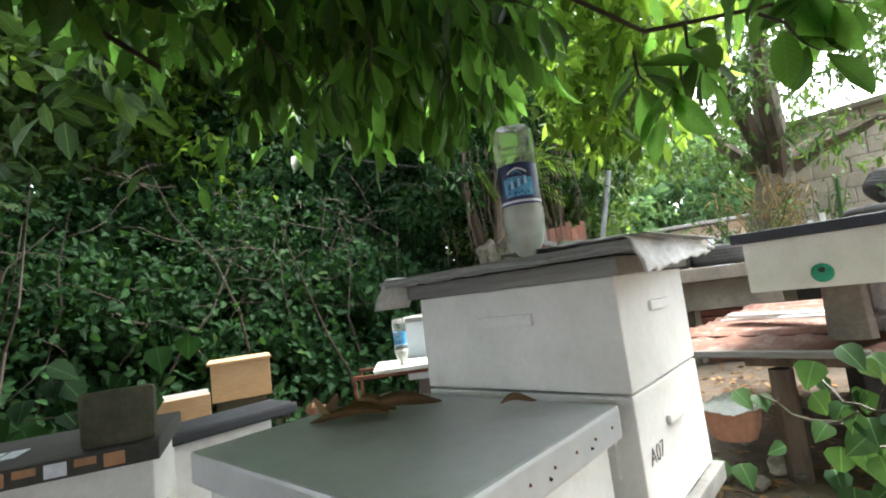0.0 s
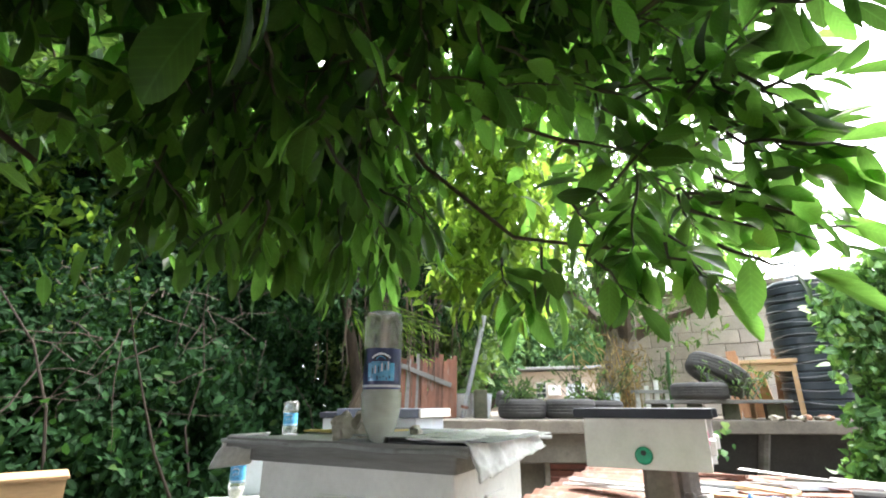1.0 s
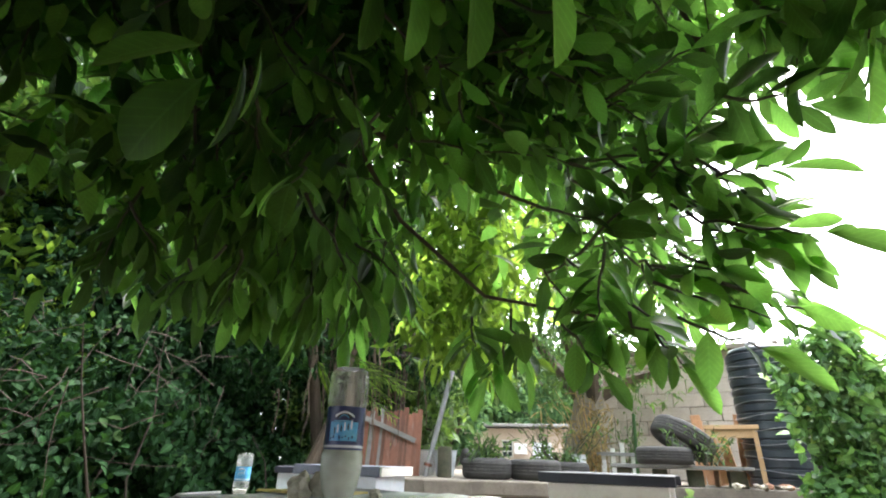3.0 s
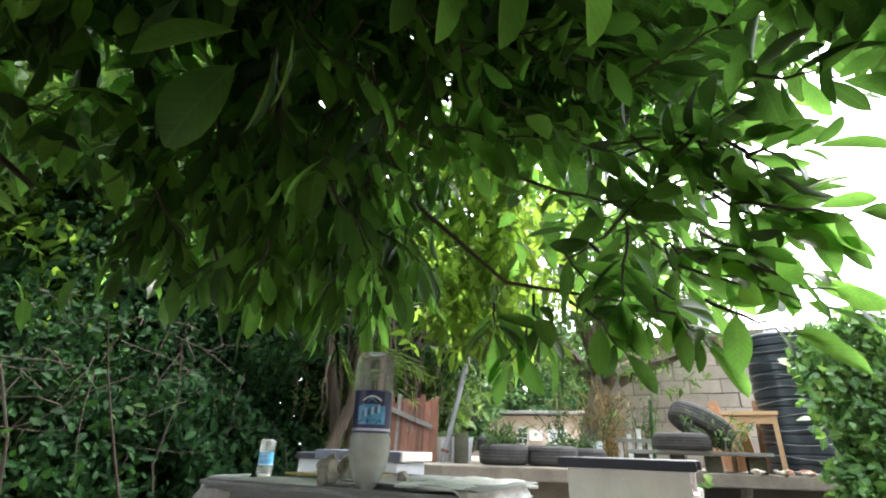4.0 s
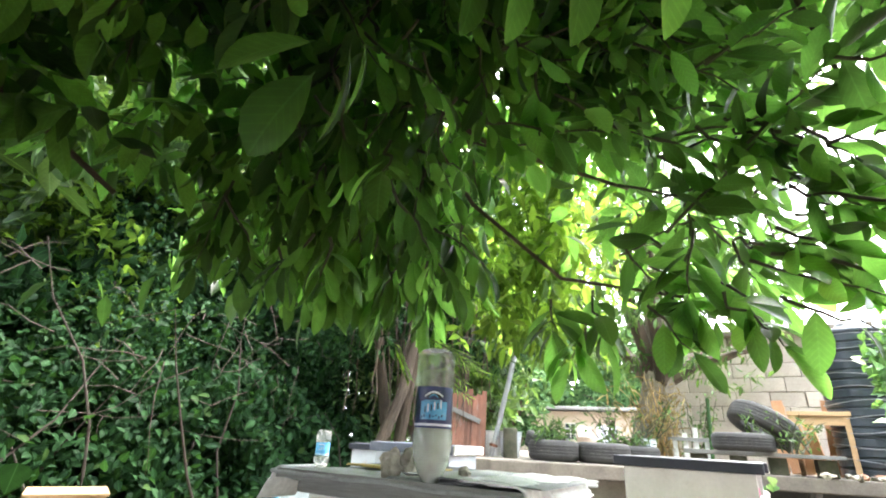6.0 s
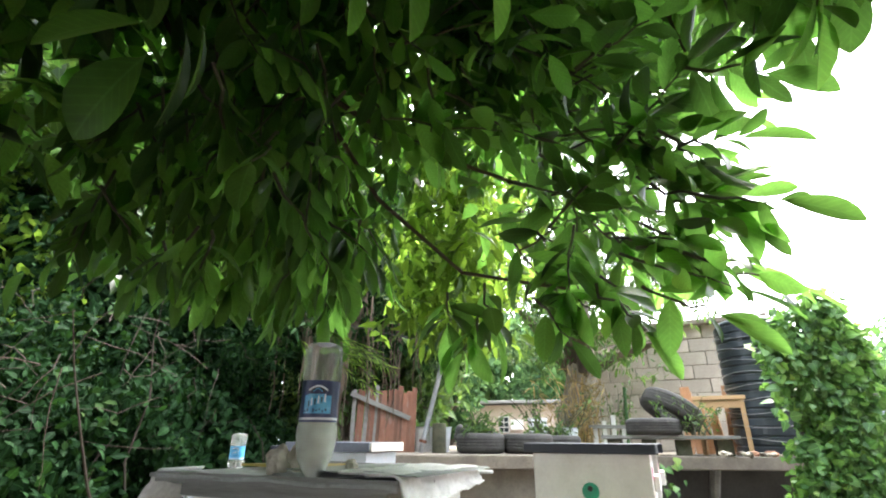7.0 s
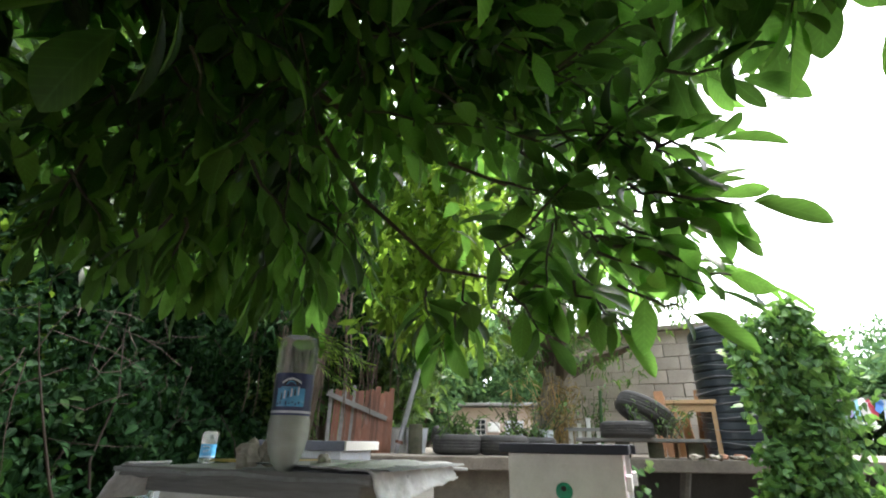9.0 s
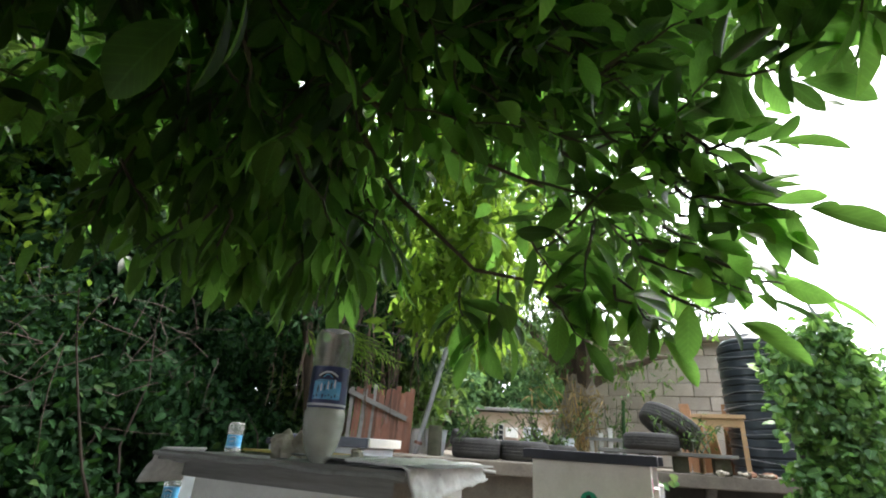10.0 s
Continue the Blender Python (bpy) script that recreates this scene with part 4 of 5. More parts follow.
# dark sprays over the opening
for k in range(26):
    az = rng.uniform(62, 100)
    el = rng.uniform(43, 56)
    d = rng.uniform(1.0, 1.4)
    tip = around(az + rng.uniform(-8, 6), el - rng.uniform(5, 9), d)
    spray(around(az, el, d), tip, 6, rng.uniform(0.09, 0.12), 0.5, 0.6, 0.42)
for az, el, az2, el2 in ((88, 42, 81, 34), (76, 44, 73, 37), (84, 46, 77, 38)):
    spray(around(az, el, 1.05), around(az2, el2, 1.0), 6, 0.125, 0.5, 0.5, 0.42)
# roof of the crown above and behind, mostly unseen, added to block sky light
for k in range(420):
    az, el = rng.uniform(-180, 60), rng.uniform(46, 88)
    b = around(az, el, rng.uniform(1.1, 2.6))
    spray(b, b + Vector((rng.normal() * 0.25, rng.normal() * 0.25, -rng.uniform(0.0, 0.2))), 8, 0.12, 0.5)
# broad leaves hanging close above, and one pair lower on the dark side
for az, el, d, ln in ((9, 57, 0.56, 0.085), (17, 58, 0.56, 0.1), (28, 59, 0.55, 0.115), (42, 58, 0.56, 0.12), (58, 57, 0.6, 0.1)):
    p = around(az, el, d)
    LV.append((p, around(az - 0.5, el - 10, d + 0.02) - p, Vector((0.1, -0.75, 0.5)), ln, 0.52))
for az, el, az2, el2, ln in ((-13, 41, -19, 30, 0.125), (-14, 44, -25, 38, 0.11), (-9, 45, -9.5, 31, 0.12), (-7, 46, -7, 38, 0.09)):
    p = around(az, el, 0.6)
    LV.append((p, around(az2, el2, 0.6) - p, Vector((0.2, -0.8, 0.4)) if az < -10 else Vector((0.9, -0.2, 0.1)), ln, 0.56 if az < -10 else 0.3))

# long leaves hanging behind the bottle, and a feathery spray beside it
for az, el, d in ((-1, 22, 1.75), (2, 19, 1.7), (5, 21, 1.8), (-5, 20, 1.9)):
    spray(around(az, el, d), around(az + 0.5, el - 4, d), 6, 0.15, 2.2, 0.4, 0.26)
for k in range(70):
    az = rng.uniform(-6, 12)
    el = rng.uniform(15, 30)
    b = around(az, el + 3, rng.uniform(1.3, 2.0))
    spray(b, b + Vector((rng.normal() * 0.04, rng.normal() * 0.04, -0.14)), 5, 0.14, 2.0, 0.5, 0.26)
arr = lambda i: np.array([tuple(v[i]) for v in LV])
P, Wy, U = arr(0), arr(1), arr(2)
Ln = np.array([v[3] for v in LV])
Wd = Ln * np.array([v[4] for v in LV]) * rng.uniform(0.85, 1.2, len(LV))
near = np.argsort(np.linalg.norm(P - np.array(HEART_OF + Vector((0.45, 0.75, 0.55))), axis=1))
single, rest = near[:300], near[300:]
bl = leaf_mesh("leaf", "canopy", BLADE, np.zeros((1, 3)), np.array([[1.0, 0, 0]]), np.array([[0, 0, 1.0]]), np.array([1.0]), np.array([1.0]))
for i in single:
    w = Vector(Wy[i]).normalized()
    s = Vector(U[i]).cross(w).normalized()
    nrm = w.cross(s)
    ob = new("leaf", bl)
    ob.parent = tree
    rot = Matrix((w, s, nrm)).transposed().to_4x4()
    ob.matrix_basis = inv @ Matrix.Translation(Vector(P[i])) @ rot @ Matrix.Diagonal((Ln[i], Wd[i], Ln[i], 1))
off = np.array((1.5, 0.5, 0))
lo = new("foliage", leaf_mesh("foliage", "canopy", BLADE, P[rest] + off, Wy[rest], U[rest], Ln[rest], Wd[rest]))
lo.parent = tree
tagged(lo, kind="stuff")
tagged(part("twig_mass", TW, "twig", tree), kind="stuff")


def crown_mass(n, az0, az1, el0, el1, d0, d1, size):
    """The inner crown, past the nearest sprays."""
    az, el, d = np.radians(rng.uniform(az0, az1, n)), np.radians(rng.uniform(el0, el1, n)), rng.uniform(d0, d1, n)
    c = np.stack([np.sin(az) * np.cos(el), np.cos(az) * np.cos(el), np.sin(el)], axis=1) * d[:, None] + np.array(HEART_OF)
    c = c + rng.normal(size=c.shape) * 0.12
    c = c[[not in_hole(Vector(q)) for q in c]]
    return cloud("foliage", "canopy", OVAL, c + np.array((1.5, 0.5, 0)), size, rng, 0.9, tree, 0.3, 0.45)


# masses overhead, far left and behind are unseen, added to cut sky light
crown_mass(7000, -230, 150, 58, 90, 1.7, 3.2, 0.14)
crown_mass(2600, 5, 56, 42, 70, 1.6, 2.8, 0.13)
crown_mass(4500, -10, 38, 56, 90, 2.0, 3.6, 0.15)
crown_mass(1500, 24, 58, 35, 50, 1.7, 2.6, 0.12)
crown_mass(1600, 72, 130, 46, 54, 1.4, 2.6, 0.13)
crown_mass(15000, -200, 8, 40, 90, 1.8, 3.8, 0.16)
crown_mass(9000, -200, -60, 12, 60, 1.8, 3.6, 0.15)
crown_mass(8000, -95, 6, 20, 55, 1.5, 3.0, 0.13)
crown_mass(6000, 100, 200, 22, 62, 1.8, 3.4, 0.15)
# yellow-green growth on the sunny side of the crown, sunlight put into its colour
rng = np.random.default_rng(5)
cs = [(around(24 + rng.normal() * 4, rng.uniform(14, 36), rng.uniform(2.3, 3.2)) + Vector((1.5, 0.5, 0)))[:] for _ in range(60)]
cloud("young_foliage", "sunlit_pale", OVAL, clumps(cs, [(0.26, 0.26, 0.2)] * 60, [42] * 60, rng), 0.11, rng, 1.1, tree, 0.3, 0.36)
crown_mass(260, 8, 44, 26, 42, 1.6, 2.6, 0.12)
limbs = (((-1.5, -0.5, 2.1), (-0.9, 0.5, 2.5), (-0.2, 1.05, 2.3), (0.5, 1.15, 2.05), (0.85, 0.95, 1.85)),
         ((-1.5, -0.5, 2.3), (-0.5, 0.0, 2.9), (0.5, 0.45, 2.75), (1.0, 0.5, 2.3), (1.1, 0.5, 1.95)),
         ((-1.5, -0.5, 1.8), (-1.4, 0.4, 2.2), (-1.1, 1.0, 2.1), (-0.6, 1.3, 1.75)),
         ((0.2, 1.13, 2.15), (0.45, 1.2, 1.85), (0.7, 1.1, 1.6), (0.9, 0.85, 1.5)),
         ((-0.3, 1.0, 2.33), (0.0, 1.3, 1.95), (0.3, 1.3, 1.7)))
for k, pts in enumerate(limbs):
    rad = [0.045, 0.028, 0.014, 0.008, 0.005] if k < 3 else [0.008, 0.007, 0.006, 0.004, 0.003]
    part("limb", tube([inv @ Vector(p) for p in pts], rad[:len(pts)], 8), "bark", tree)
part("trunk", tube([(0, 0, 0.1), (0.03, 0.02, 0.8), (-0.02, 0, 1.5), (0, 0, 2.4)], [0.15, 0.12, 0.1, 0.06], 12), "bark", tree)

# ---- hedge and bush wall ----
rng = np.random.default_rng(23)
hedge = thing("hedge", pose(-1.0, 4.2, 0), "dense dark green hedge of creepers and shrubs", "hedge")
line = [(-5.5, 0.6), (-3.6, 2.3), (-2.4, 3.3), (-1.4, 3.95), (-0.4, 4.5), (0.5, 5.3), (1.0, 6.3)]


def along(t):
    i = min(int(t), len(line) - 2)
    f = t - i
    return np.array(line[i]) * (1 - f) + np.array(line[i + 1]) * f


def hedge_layer(name, n_clump, per, z0, z1, size, mat, outline, depth, r, down, ratio):
    cs, rs, ks = [], [], []
    for _ in range(n_clump):
        t = rng.uniform(0, len(line) - 1.001)
        p = along(t)
        z = z0 + (min(z1, 2.35 if t < 3.3 and size < 0.3 and depth[1] < 2 else 9.0) - z0) * rng.random()
        back = rng.uniform(*depth) + 0.35 * (z - 0.2)
        n = np.array((-0.62, 0.78)) * back
        cs.append((p[0] + n[0] + 1.0, p[1] + n[1] - 4.2, z))
        q = r * rng.uniform(0.6, 1.3)
        rs.append((q, q, q * 0.85))
        ks.append(per)
    pos = clumps(cs, rs, ks, rng)
    return cloud(name, mat, outline, pos, size, rng, down, hedge, 0.35, ratio, None, "stuff", (0.45, -0.75, 0.6))


hedge_layer("foliage", 190, 110, 0.2, 1.5, 0.085, "hedge", OVAL, (0.0, 0.5), 0.32, 0.5, 0.62)
hedge_layer("foliage", 230, 110, 1.0, 3.6, 0.075, "hedge", OVAL, (0.1, 1.2), 0.42, 0.5, 0.5)
hedge_layer("foliage", 70, 90, 2.0, 5.2, 0.15, "fine", OVAL, (1.2, 3.2), 0.6, 0.3, 0.5)
hedge_layer("foliage", 200, 120, 0.3, 3.6, 0.26, "hedge", LOZENGE, (1.0, 1.8), 0.6, 0.5, 0.6)
# sunlit growth behind, seen through the openings; the sunlight is in its paler leaf colour
cs = [(rng.uniform(-4.2, -0.6), rng.uniform(0.9, 2.6), rng.uniform(1.5, 4.6)) for _ in range(90)]
cloud("foliage", "sunlit_pale", OVAL, clumps(cs, [(0.4, 0.4, 0.35)] * 90, [80] * 90, rng), 0.12, rng, 0.4, hedge, 0.35, 0.5)
hw = bmesh.new()
for k in range(26):
    p = along(rng.uniform(0, 5.9))
    a = Vector((p[0] + 1.0 + rng.normal() * 0.2, p[1] - 4.2 + rng.normal() * 0.2 + 0.2, 0.15))
    b = a + Vector((rng.normal() * 0.5, rng.normal() * 0.4 + 0.3, rng.uniform(1.0, 2.6)))
    tube(bent(a, b, 0.0, 5, 0.08), [0.014, 0.012, 0.01, 0.008, 0.006, 0.003], 5, hw)
tagged(part("stem_mass", hw, "stem", hedge), kind="stuff")
# tangled dry brushwood over the middle of the hedge
hb = bmesh.new()
for k in range(110):
    t_ = rng.uniform(0.6, 4.4)
    p = along(t_)
    a = Vector((p[0] + 1.0 + rng.normal() * 0.15, p[1] - 4.0 + rng.normal() * 0.2, rng.uniform(1.1, 2.2)))
    b = a + Vector((rng.normal() * 0.35, rng.normal() * 0.2, rng.normal() * 0.28 - 0.08))
    tube(bent(a, b, rng.normal() * 0.05, 4, 0.03), [0.004, 0.0035, 0.003, 0.002, 0.0015], 4, hb)
tagged(part("brushwood", hb, "brush", hedge, "tangle of dry brown twigs"), kind="stuff")

# thick old tree with hanging roots behind the hives
fig = thing("tree", pose(0.95, 5.6, 0), "old fig tree with hanging aerial roots", "tree")
for a in (((0, 0, 0.1), (0.03, 0, 1.0), (0.12, -0.1, 1.9), (0.4, -0.15, 3.2)), ((-0.35, -0.2, 0.1), (-0.22, -0.2, 1.0), (0.0, -0.2, 1.6), (0.15, -0.2, 2.4)), ((-0.2, 0.1, 0.1), (-0.1, 0.1, 1.2), (-0.3, 0.1, 2.3), (-0.7, 0.2, 3.6))):
    part("trunk", tube(a, [0.08, 0.07, 0.06, 0.05], 10), "bark", fig)
for k in range(34):
    x, y = rng.uniform(-0.6, 1.0), rng.uniform(-0.5, 0.3)
    part("aerial_root", tube(bent((x, y, 2.7), (x + rng.normal() * 0.08, y + rng.normal() * 0.06, rng.uniform(0.8, 1.7)), 0.0, 5, 0.03), [0.012, 0.01, 0.009, 0.008, 0.006, 0.004], 5), "bark", fig)
cs = [(rng.uniform(-1.2, 1.6), rng.uniform(-0.5, 1.2), rng.uniform(1.9, 4.6)) for _ in range(90)]
cloud("crown", "hedge", OVAL, clumps(cs, [(0.38, 0.38, 0.3)] * 90, [120] * 90, rng), 0.1, rng, 0.8, fig, 0.3, 0.36)


def leafy_tree(x, y, trunk, h, r, n, per, size, mat, label, z_low, seed, tr=0.14, lean=(0, 0), base=0.1, ratio=0.5, down=0.3, outline=OVAL, bark="bark"):
    g = np.random.default_rng(seed)
    t = thing("tree", pose(x, y, base), label, "tree")
    part("trunk", tube([(0, 0, 0), (lean[0] * 0.3, lean[1] * 0.3, trunk * 0.5), (lean[0], lean[1], trunk), (lean[0] * 1.3, lean[1] * 1.3, trunk + 0.5 * (h - trunk))], [tr, tr * 0.85, tr * 0.75, tr * 0.3], 12), bark, t)
    for k in range(6):
        a = k * 1.05 + g.uniform(-0.3, 0.3)
        part("limb", tube(bent((lean[0], lean[1], trunk * g.uniform(0.75, 1.0)), (lean[0] + r * 0.7 * math.cos(a), lean[1] + r * 0.7 * math.sin(a), g.uniform(z_low + 0.3, h - 0.3)), -0.1, 5, 0.05), [tr * 0.45, tr * 0.38, tr * 0.3, tr * 0.22, tr * 0.15, tr * 0.06], 6), "bark", t)
    cs, rs = [], []
    for _ in range(n):
        d = g.normal(size=3)
        d /= np.linalg.norm(d)
        q = g.random() ** 0.45
        cs.append((lean[0] + d[0] * q * r, lean[1] + d[1] * q * r, (z_low + h) / 2 + d[2] * q * (h - z_low) / 2))
        k = g.uniform(0.14, 0.3) * r
        rs.append((k, k, k * 0.7))
    cloud("crown", mat, outline, clumps(cs, rs, [per] * n, g), size, g, down, t, 0.35, ratio)
    return t


leafy_tree(4.08, 5.62, 1.9, 5.8, 1.7, 110, 110, 0.115, "fine", "tree with a thick pale trunk beyond the terrace", 1.75, 41, 0.26, (0.25, -0.2), 0.1, 0.3, 0.9, OVAL, "palebark")
leafy_tree(2.5, 8.8, 1.6, 6.0, 1.8, 130, 90, 0.19, "fine", "leafy tree behind the terrace", 0.9, 42)
leafy_tree(1.6, 7.6, 1.2, 6.0, 1.9, 130, 90, 0.18, "fine", "leafy tree behind the fence", 0.7, 43)
leafy_tree(4.9, 12.0, 1.0, 3.4, 1.2, 40, 60, 0.2, "far", "leafy bush beside the far house", 0.5, 44)
leafy_tree(9.6, 13.6, 2.0, 5.0, 2.2, 60, 60, 0.28, "far", "leafy tree beside the far house", 1.0, 45)
leafy_tree(2.4, 13.5, 2.0, 7.5, 3.0, 90, 70, 0.36, "far", "tall leafy tree beyond the yard", 0.8, 46)
leafy_tree(-2.2, 7.5, 2.0, 8.5, 3.0, 120, 80, 0.32, "fine", "tall leafy tree behind the hedge", 1.0, 47)
leafy_tree(-5.5, 5.5, 2.0, 8.5, 3.0, 120, 80, 0.32, "fine", "tall leafy tree behind the hedge", 1.0, 48)
# out of view, added to keep sky light off the left side
leafy_tree(-5.5, -1.0, 2.0, 8.0, 2.8, 90, 70, 0.34, "hedge", "unseen tall leafy tree added to block sky light", 0.8, 49)
leafy_tree(7.45, 1.2, 1.0, 2.7, 0.8, 45, 70, 0.12, "vine", "young leafy shrub at the terrace end", 1.05, 50, 0.05)
leafy_tree(9.0, 20.0, 2.0, 8.0, 4.2, 130, 70, 0.45, "far", "tall leafy tree beyond the far house", 0.5, 52)
leafy_tree(5.4, 17.0, 2.0, 6.5, 2.8, 80, 70, 0.4, "far", "tall leafy tree beyond the far house", 0.5, 53)
# shade tree added above the view to darken the hedge
leafy_tree(-3.4, 0.6, 3.9, 6.8, 2.6, 150, 100, 0.26, "hedge", "spreading leafy tree added overhead to shade the hedge", 4.0, 56, 0.16, (1.3, 0.9))
# four unseen trees behind the camera, added to block light from the sky there
leafy_tree(-3.6, -3.6, 2.5, 9.0, 3.2, 110, 80, 0.4, "hedge", "unseen tall leafy tree added to block sky light", 0.4, 54)
leafy_tree(5.9, -3.0, 2.2, 6.5, 2.5, 110, 90, 0.34, "hedge", "unseen leafy tree added to block sky light", 0.4, 58)
leafy_tree(3.6, -5.4, 2.5, 9.5, 3.2, 130, 80, 0.4, "hedge", "unseen leafy tree added to block sky light", 0.4, 57)
leafy_tree(-0.8, -6.4, 2.5, 9.0, 3.2, 110, 80, 0.4, "hedge", "unseen tall leafy tree added to block sky light", 0.4, 55)
for k, (x, y, h, r) in enumerate(((24, 13.8, 5.2, 4.5), (28, 9.5, 6.0, 5), (31, 4, 6.5, 6), (27, 17.5, 5.6, 5), (36, 12, 8, 7), (20, 19, 6, 5), (34, -3, 7, 7))):
    leafy_tree(x, y, 3.0, h, r, 110, 130, 0.36, "far", "big leafy tree on the far slope", 0.0, 60 + k, 0.3)

# creeper hung over the terrace edge beside the tank
rng = np.random.default_rng(77)
vine = thing("creeper", pose(4.58, 2.64, 0), "lush green creeper draped over the terrace corner", "creeper")
pos = []
for k in range(5600):
    z = rng.uniform(0.35, 2.3)
    wdt = 0.35 + 0.05 * math.sin(z * 4) if z > 0.9 else 0.35 + 0.4 * (0.9 - z)
    u = rng.uniform(-1, 1)
    top = 1 - max(0, (z - 1.8) / 0.55) ** 2
    if abs(u) > top:
        continue
    wdt *= (1 + 0.55 * noise.noise(Vector((math.copysign(1.7, u), z * 3.1, 0)))) * rng.uniform(0.85, 1.25)
    a = EDGE * (u * wdt + 0.12)
    bulge = 0.3 * (1 - u * u) ** 0.5
    pos.append((a.x - 0.33 * bulge * rng.uniform(0.5, 1.1) - 0.1, a.y - 0.94 * bulge * rng.uniform(0.5, 1.1), z + rng.normal() * 0.02))
for k in range(44):
    # trailing strands that hang free of the mass
    u, z0 = rng.uniform(-1.25, 1.2), rng.uniform(0.7, 2.15)
    a = EDGE * (u * 0.45 + 0.12)
    for i in range(14):
        pos.append((a.x - 0.2 + rng.normal() * 0.03, a.y - 0.3 * rng.uniform(0.6, 1.0), z0 - 0.035 * i))
pos = np.array(pos)
half = rng.random(len(pos)) < 0.55
cloud("foliage", "vine", HEART, pos[half], 0.072, rng, 0.7, vine, 0.5, 0.75, None, "stuff", (-0.45, -0.7, 0.5))
cloud("foliage", "vine", HEART, pos[~half] + rng.normal(size=pos[~half].shape) * 0.03, 0.066, rng, 0.2, vine, 0.5, 0.65, None, "stuff", (-0.1, -0.2, 0.35))
vb = bmesh.new()
for k in range(40):
    x = rng.uniform(-0.28, 0.4)
    a = EDGE * x
    tube(bent((a.x, a.y, 2.0 + rng.normal() * 0.1), (a.x + rng.normal() * 0.1, a.y - 0.1, 0.3), 0.0, 6, 0.05), 0.006, 5, vb)
tagged(part("stem_mass", vb, "twig", vine), kind="stuff")
# dark lump added inside the leaves as painted shade
part("shade_core", lump((0.2, 0.16, 0.85), 0.4, 3, 5), "dark", vine, "dark filler lump standing in for shade among the stems", at=pose(0.1, 0.05, 1.15))


def leaf_stalks(name, m, n, h, spread, size, mat, outline, label, cat, seed, ratio=0.3, per=14, dry=False):
    g = np.random.default_rng(seed)
    t = thing(name, m, label, cat)
    sb_ = bmesh.new()
    ps = []
    for k in range(n):
        a = Vector((g.normal() * spread * 0.5, g.normal() * spread * 0.5, 0))
        b = a + Vector((g.normal() * spread, g.normal() * spread, h * g.uniform(0.6, 1.1)))
        c = bent(a, b, -0.05, 5, 0.02)
        tube(c, [0.008, 0.007, 0.006, 0.005, 0.004, 0.002], 5, sb_)
        for j in range(per):
            f = g.uniform(0.2, 1)
            ps.append(tuple(a.lerp(b, f) + Vector(g.normal(size=3)) * 0.03))
    tagged(part("stem_mass", sb_, "dry" if dry else "twig", t), kind="stuff")
    cloud("leaves", mat, outline, np.array(ps), size, g, 0.5, t, 0.3, ratio)
    return t


leaf_stalks("dry_reeds", pose(4.05, 5.2, 1.0), 34, 0.95, 0.22, 0.16, "dry", OVAL, "dry yellow reeds beside the trunk", "reeds", 5, 0.12, 10, True)
leaf_stalks("weeds", pose(3.5, 5.0, 1.0), 22, 0.7, 0.25, 0.07, "fine", OVAL, "wispy green weeds on the terrace", "weeds", 6, 0.35)
leaf_stalks("weeds", pose(2.45, 4.68, 1.1), 14, 0.28, 0.14, 0.12, "fine", OVAL, "green weeds growing in a tyre", "weeds", 7, 0.2)
leaf_stalks("weeds", pose(3.35, 4.75, 1.1), 20, 0.22, 0.16, 0.07, "fine", OVAL, "green weeds growing in a tyre", "weeds", 8, 0.35)
leaf_stalks("weeds", pose(4.22, 3.62, 1.19), 16, 0.35, 0.14, 0.06, "fine", OVAL, "trailing weeds over the tyres", "weeds", 9, 0.3)
leaf_stalks("weeds", pose(4.5, 5.0, 1.0), 10, 0.8, 0.12, 0.07, "fine", OVAL, "thin green plant by the wall", "weeds", 10, 0.4)

# creeping gourd leaves on the shed front and along the hedge foot
def gourd(m, n, rx, rz, size, seed, label, mat="vine"):
    g = np.random.default_rng(seed)
    t = thing("creeper", m, label, "creeper")
    ps = np.stack([g.normal(size=n) * rx, g.normal(size=n) * 0.05, g.normal(size=n) * rz], axis=1)
    for p in ps:
        k = size * g.uniform(0.7, 1.2)
        w = Vector((g.normal() * 0.6, -0.4 + g.normal() * 0.3, -0.8)).normalized()
        ob = new("leaf", leaf_mesh("leaf", mat, HEART, p[None], np.array([w]), np.array([(0.0 + g.normal() * 0.3, -0.6, 0.8)]), np.array([k]), np.array([k * 0.85])))
        ob.parent = t
    b_ = bmesh.new()
    for k in range(n // 6):
        i, j = g.integers(0, n, 2)
        tube(bent(ps[i], ps[j], 0.03, 5, 0.015), 0.0035, 5, b_)
    tagged(part("stem_mass", b_, "twig", t), kind="stuff")


gourd(axes((1.07, 1.06, 0.57), (0.75, -0.66)), 60, 0.12, 0.11, 0.06, 3, "broad-leaved creeper climbing in front of the shed", "gourd")
gourd(axes((-1.45, 1.95, 0.76), (0.9, 0.4)), 34, 0.22, 0.09, 0.12, 4, "broad gourd leaves at the hedge foot", "hedge")
gourd(axes((3.7, 3.55, 0.85), (0.94, -0.33)), 26, 0.1, 0.1, 0.07, 5, "creeper hanging from the slab edge")

fern = thing("fern_spray", pose(0.38, 1.47, 1.43), "bright feathery leaf spray hanging beside the bottle", "branch")
g = np.random.default_rng(9)
fp, fw, fb = [], [], bmesh.new()
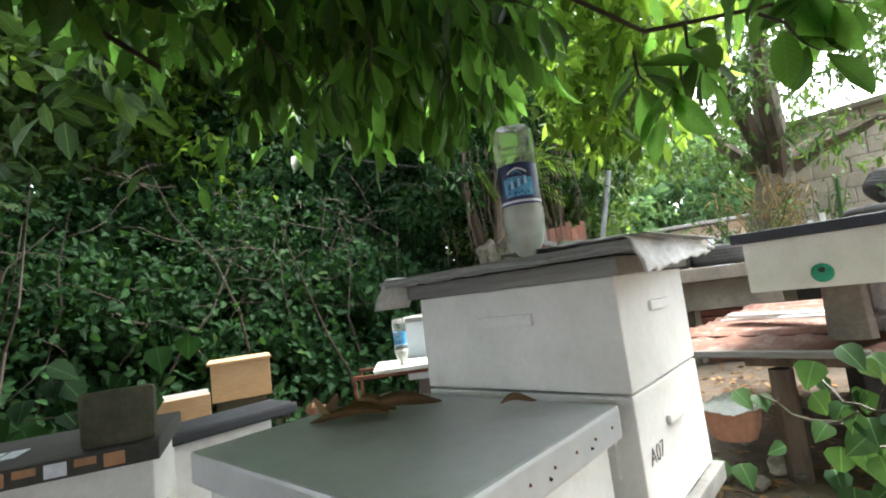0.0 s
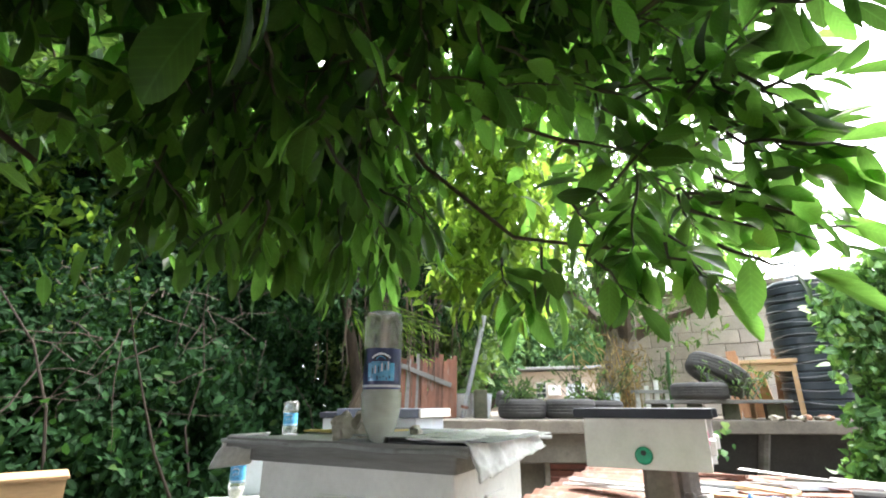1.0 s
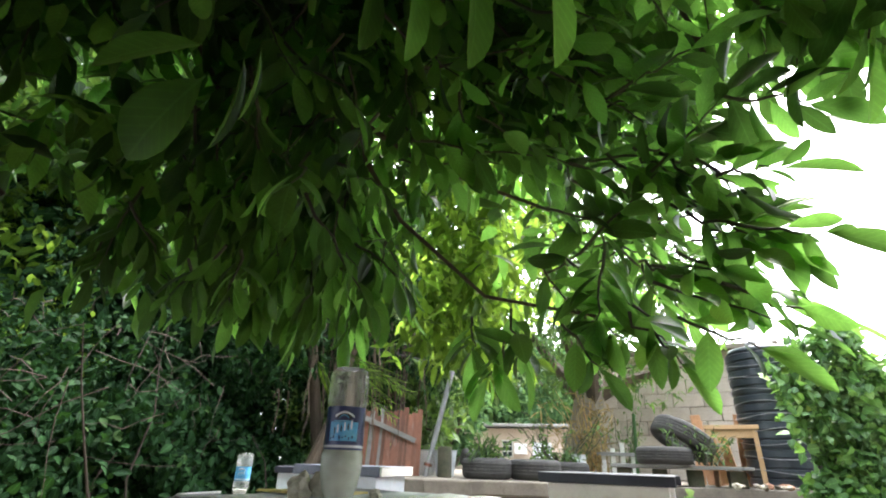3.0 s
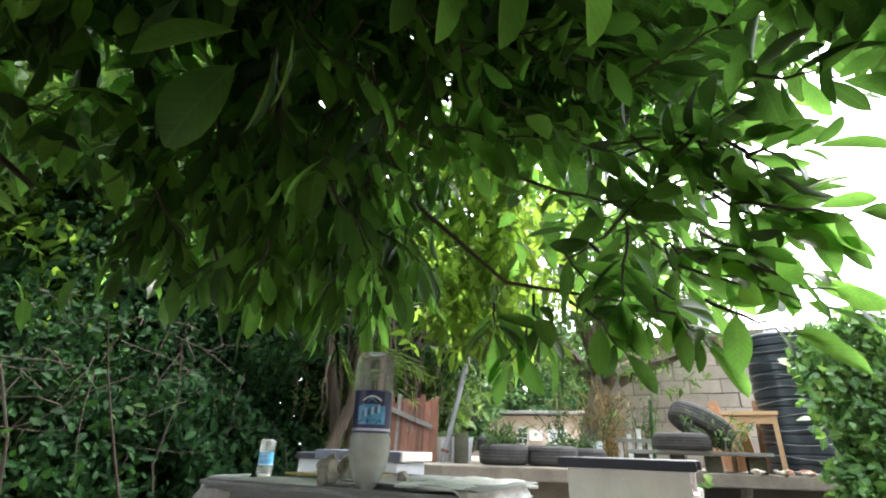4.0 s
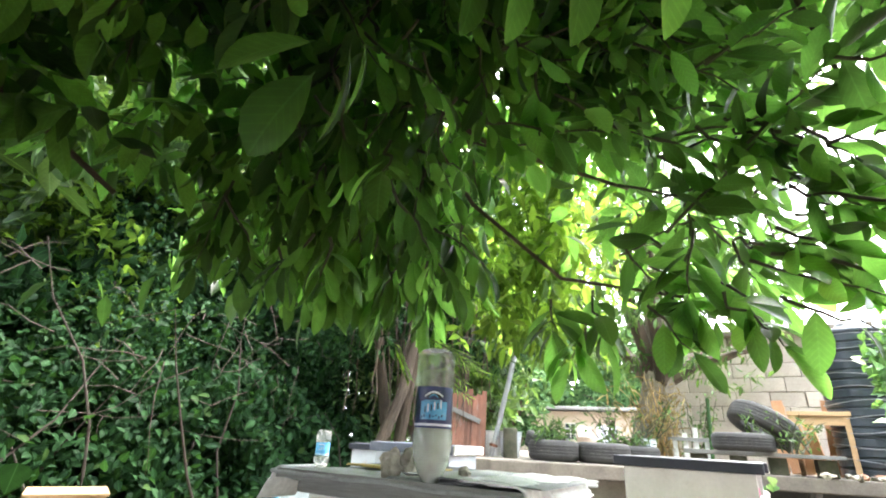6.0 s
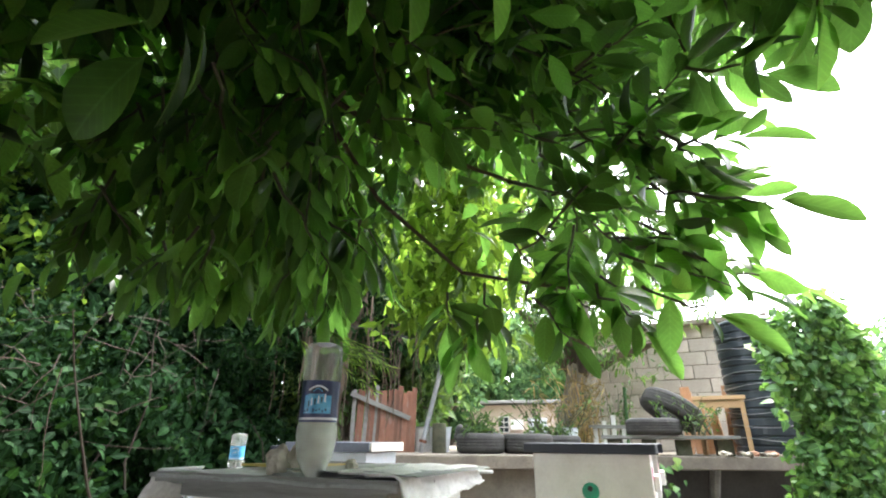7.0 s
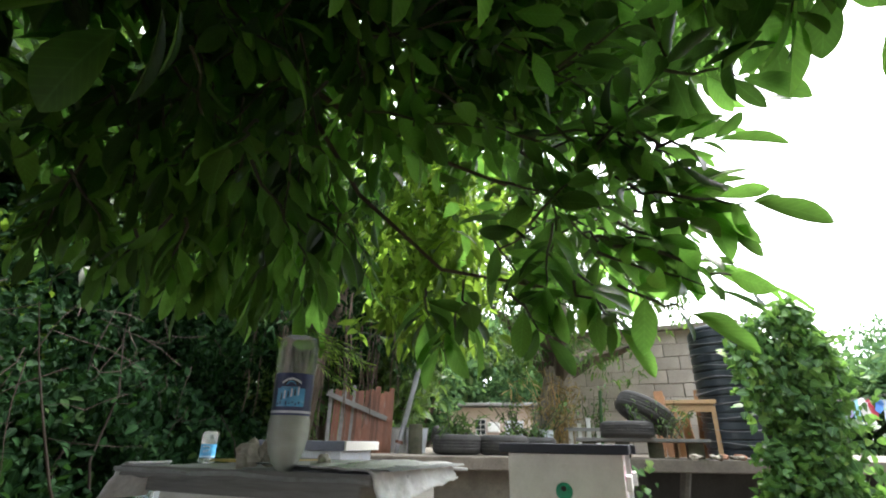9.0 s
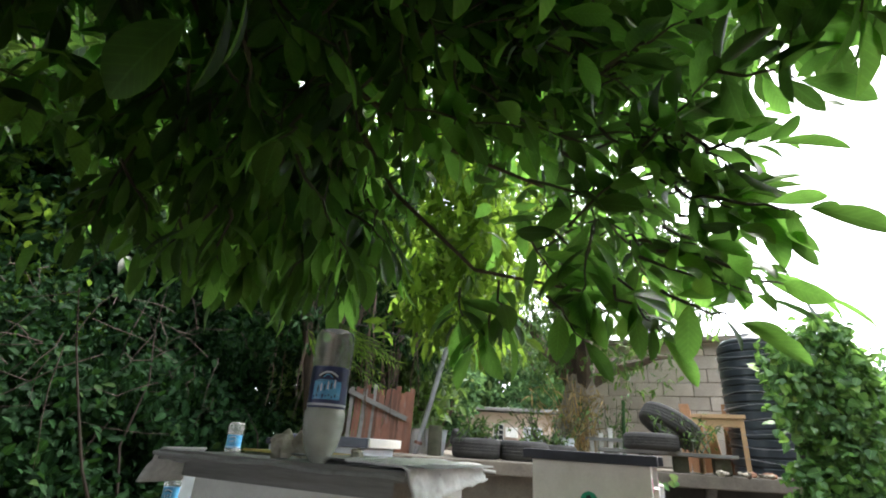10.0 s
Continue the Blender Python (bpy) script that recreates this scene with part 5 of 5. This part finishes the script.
for k in range(9):
    a = Vector((g.normal() * 0.05, g.normal() * 0.06, 0.05 - 0.012 * k))
    b = a + Vector((g.uniform(0.08, 0.2), g.normal() * 0.04, -g.uniform(0.02, 0.12)))
    tube(bent(a, b, -0.01, 4), 0.0015, 4, fb)
    for j in range(26):
        q = a.lerp(b, 0.1 + 0.9 * j / 26)
        fp.append(tuple(q))
        s_ = 1 if j % 2 else -1
        fw.append(((b - a).normalized() * 0.5 + Vector((0.1, s_ * 0.4, -0.3 * s_ - 0.15)))[:])
fp, fw = np.array(fp), np.array(fw)
leaflets = new("leaflet_mass", leaf_mesh("leaflet_mass", "sunlit_pale", LOZENGE, fp, fw, np.tile((0, -0.5, 0.9), (len(fp), 1)), np.full(len(fp), 0.035), np.full(len(fp), 0.012)))
leaflets.parent = fern
tagged(leaflets, kind="stuff")
tagged(part("stem_mass", fb, "twig", fern), kind="stuff")

# dead leaves and grit on the bare ground by the shed
g = np.random.default_rng(31)
n_ = 900
lp = np.stack([g.uniform(0.5, 3.0, n_), g.uniform(0.9, 4.0, n_), np.full(n_, 0.0)], axis=1)
lp[:, 2] = [GROUND + 0.05 * noise.noise(Vector((x * 0.7, y * 0.7, 0))) - 0.008 for x, y, _ in lp]
lw = g.normal(size=(n_, 3)) * np.array((1, 1, 0.15))
litter = new("leaf_litter", leaf_mesh("leaf_litter", "deadleaf", OVAL, lp, lw, np.tile((0, 0, 1.0), (n_, 1)) + g.normal(size=(n_, 3)) * 0.3, g.uniform(0.03, 0.09, n_), g.uniform(0.02, 0.045, n_)))
tagged(litter, "brown fallen leaves scattered over the soil", "leaf litter", kind="stuff")
for k in range(14):
    sz = g.uniform(0.02, 0.06)
    tagged(part("stone", lump((sz, sz * 0.8, sz * 0.6), 0.5, 2, k * 2.1), ("stone", "mossy", "concrete")[k % 3], at=pose(g.uniform(0.85, 1.5), g.uniform(1.4, 2.4), GROUND + 0.01)), "small stone lying on the bare ground", "stone", "stones on the ground")

# washing line far off
line_t = thing("washing_line", pose(0, 0, 0), "washing line hung with bright clothes between crooked poles", "washing line")
la, lb = Vector((9.2, 6.1, 1.85)), Vector((10.45, 4.35, 2.0))
part("line", tube(bent(la, lb, 0.05), 0.008, 5), "tyre", line_t)
part("pole", tube([lb + Vector((0, 0, -1.0)), lb + Vector((0.05, 0, 0.55))], 0.04, 8), "wood", line_t)
part("pole", tube([la + Vector((0, 0, -0.9)), la + Vector((0, 0, 0.3))], 0.04, 8), "wood", line_t)
cloth = []
for nm, c in (("cloth_blue", (0.08, 0.22, 0.55)), ("cloth_red", (0.5, 0.06, 0.1)), ("cloth_white", (0.75, 0.75, 0.75)), ("cloth_cyan", (0.3, 0.6, 0.68)), ("cloth_violet", (0.42, 0.36, 0.6)), ("cloth_grey", (0.35, 0.4, 0.48))):
    M[nm] = surface(nm, c, tuple(0.6 * q for q in c), 0.85, 6, 60)
    cloth.append(nm)
for i in range(22):
    p = la.lerp(lb, (i + 0.3) / 22.5)
    ln, wd = random.uniform(0.15, 0.6), random.uniform(0.5, 1.2)
    def cf(u, v, p=p, ln=ln, i=i, wd=wd):
        k = wd * (1 - 0.45 * v * (i % 3 == 0)) + 0.1 * math.sin(5 * v + i)
        return p.x + 0.07 * u * k + 0.03 * math.sin(v * 5 + i), p.y - 0.09 * u * k, p.z - 0.06 - ln * v - 0.03 * math.sin(u * 3 + i)
    tagged(part("garment", thick(crumpled(4, 8, cf), 0.006), cloth[(i * 5) % 6]), "bright garment pegged on the washing line", "garment", "washing")
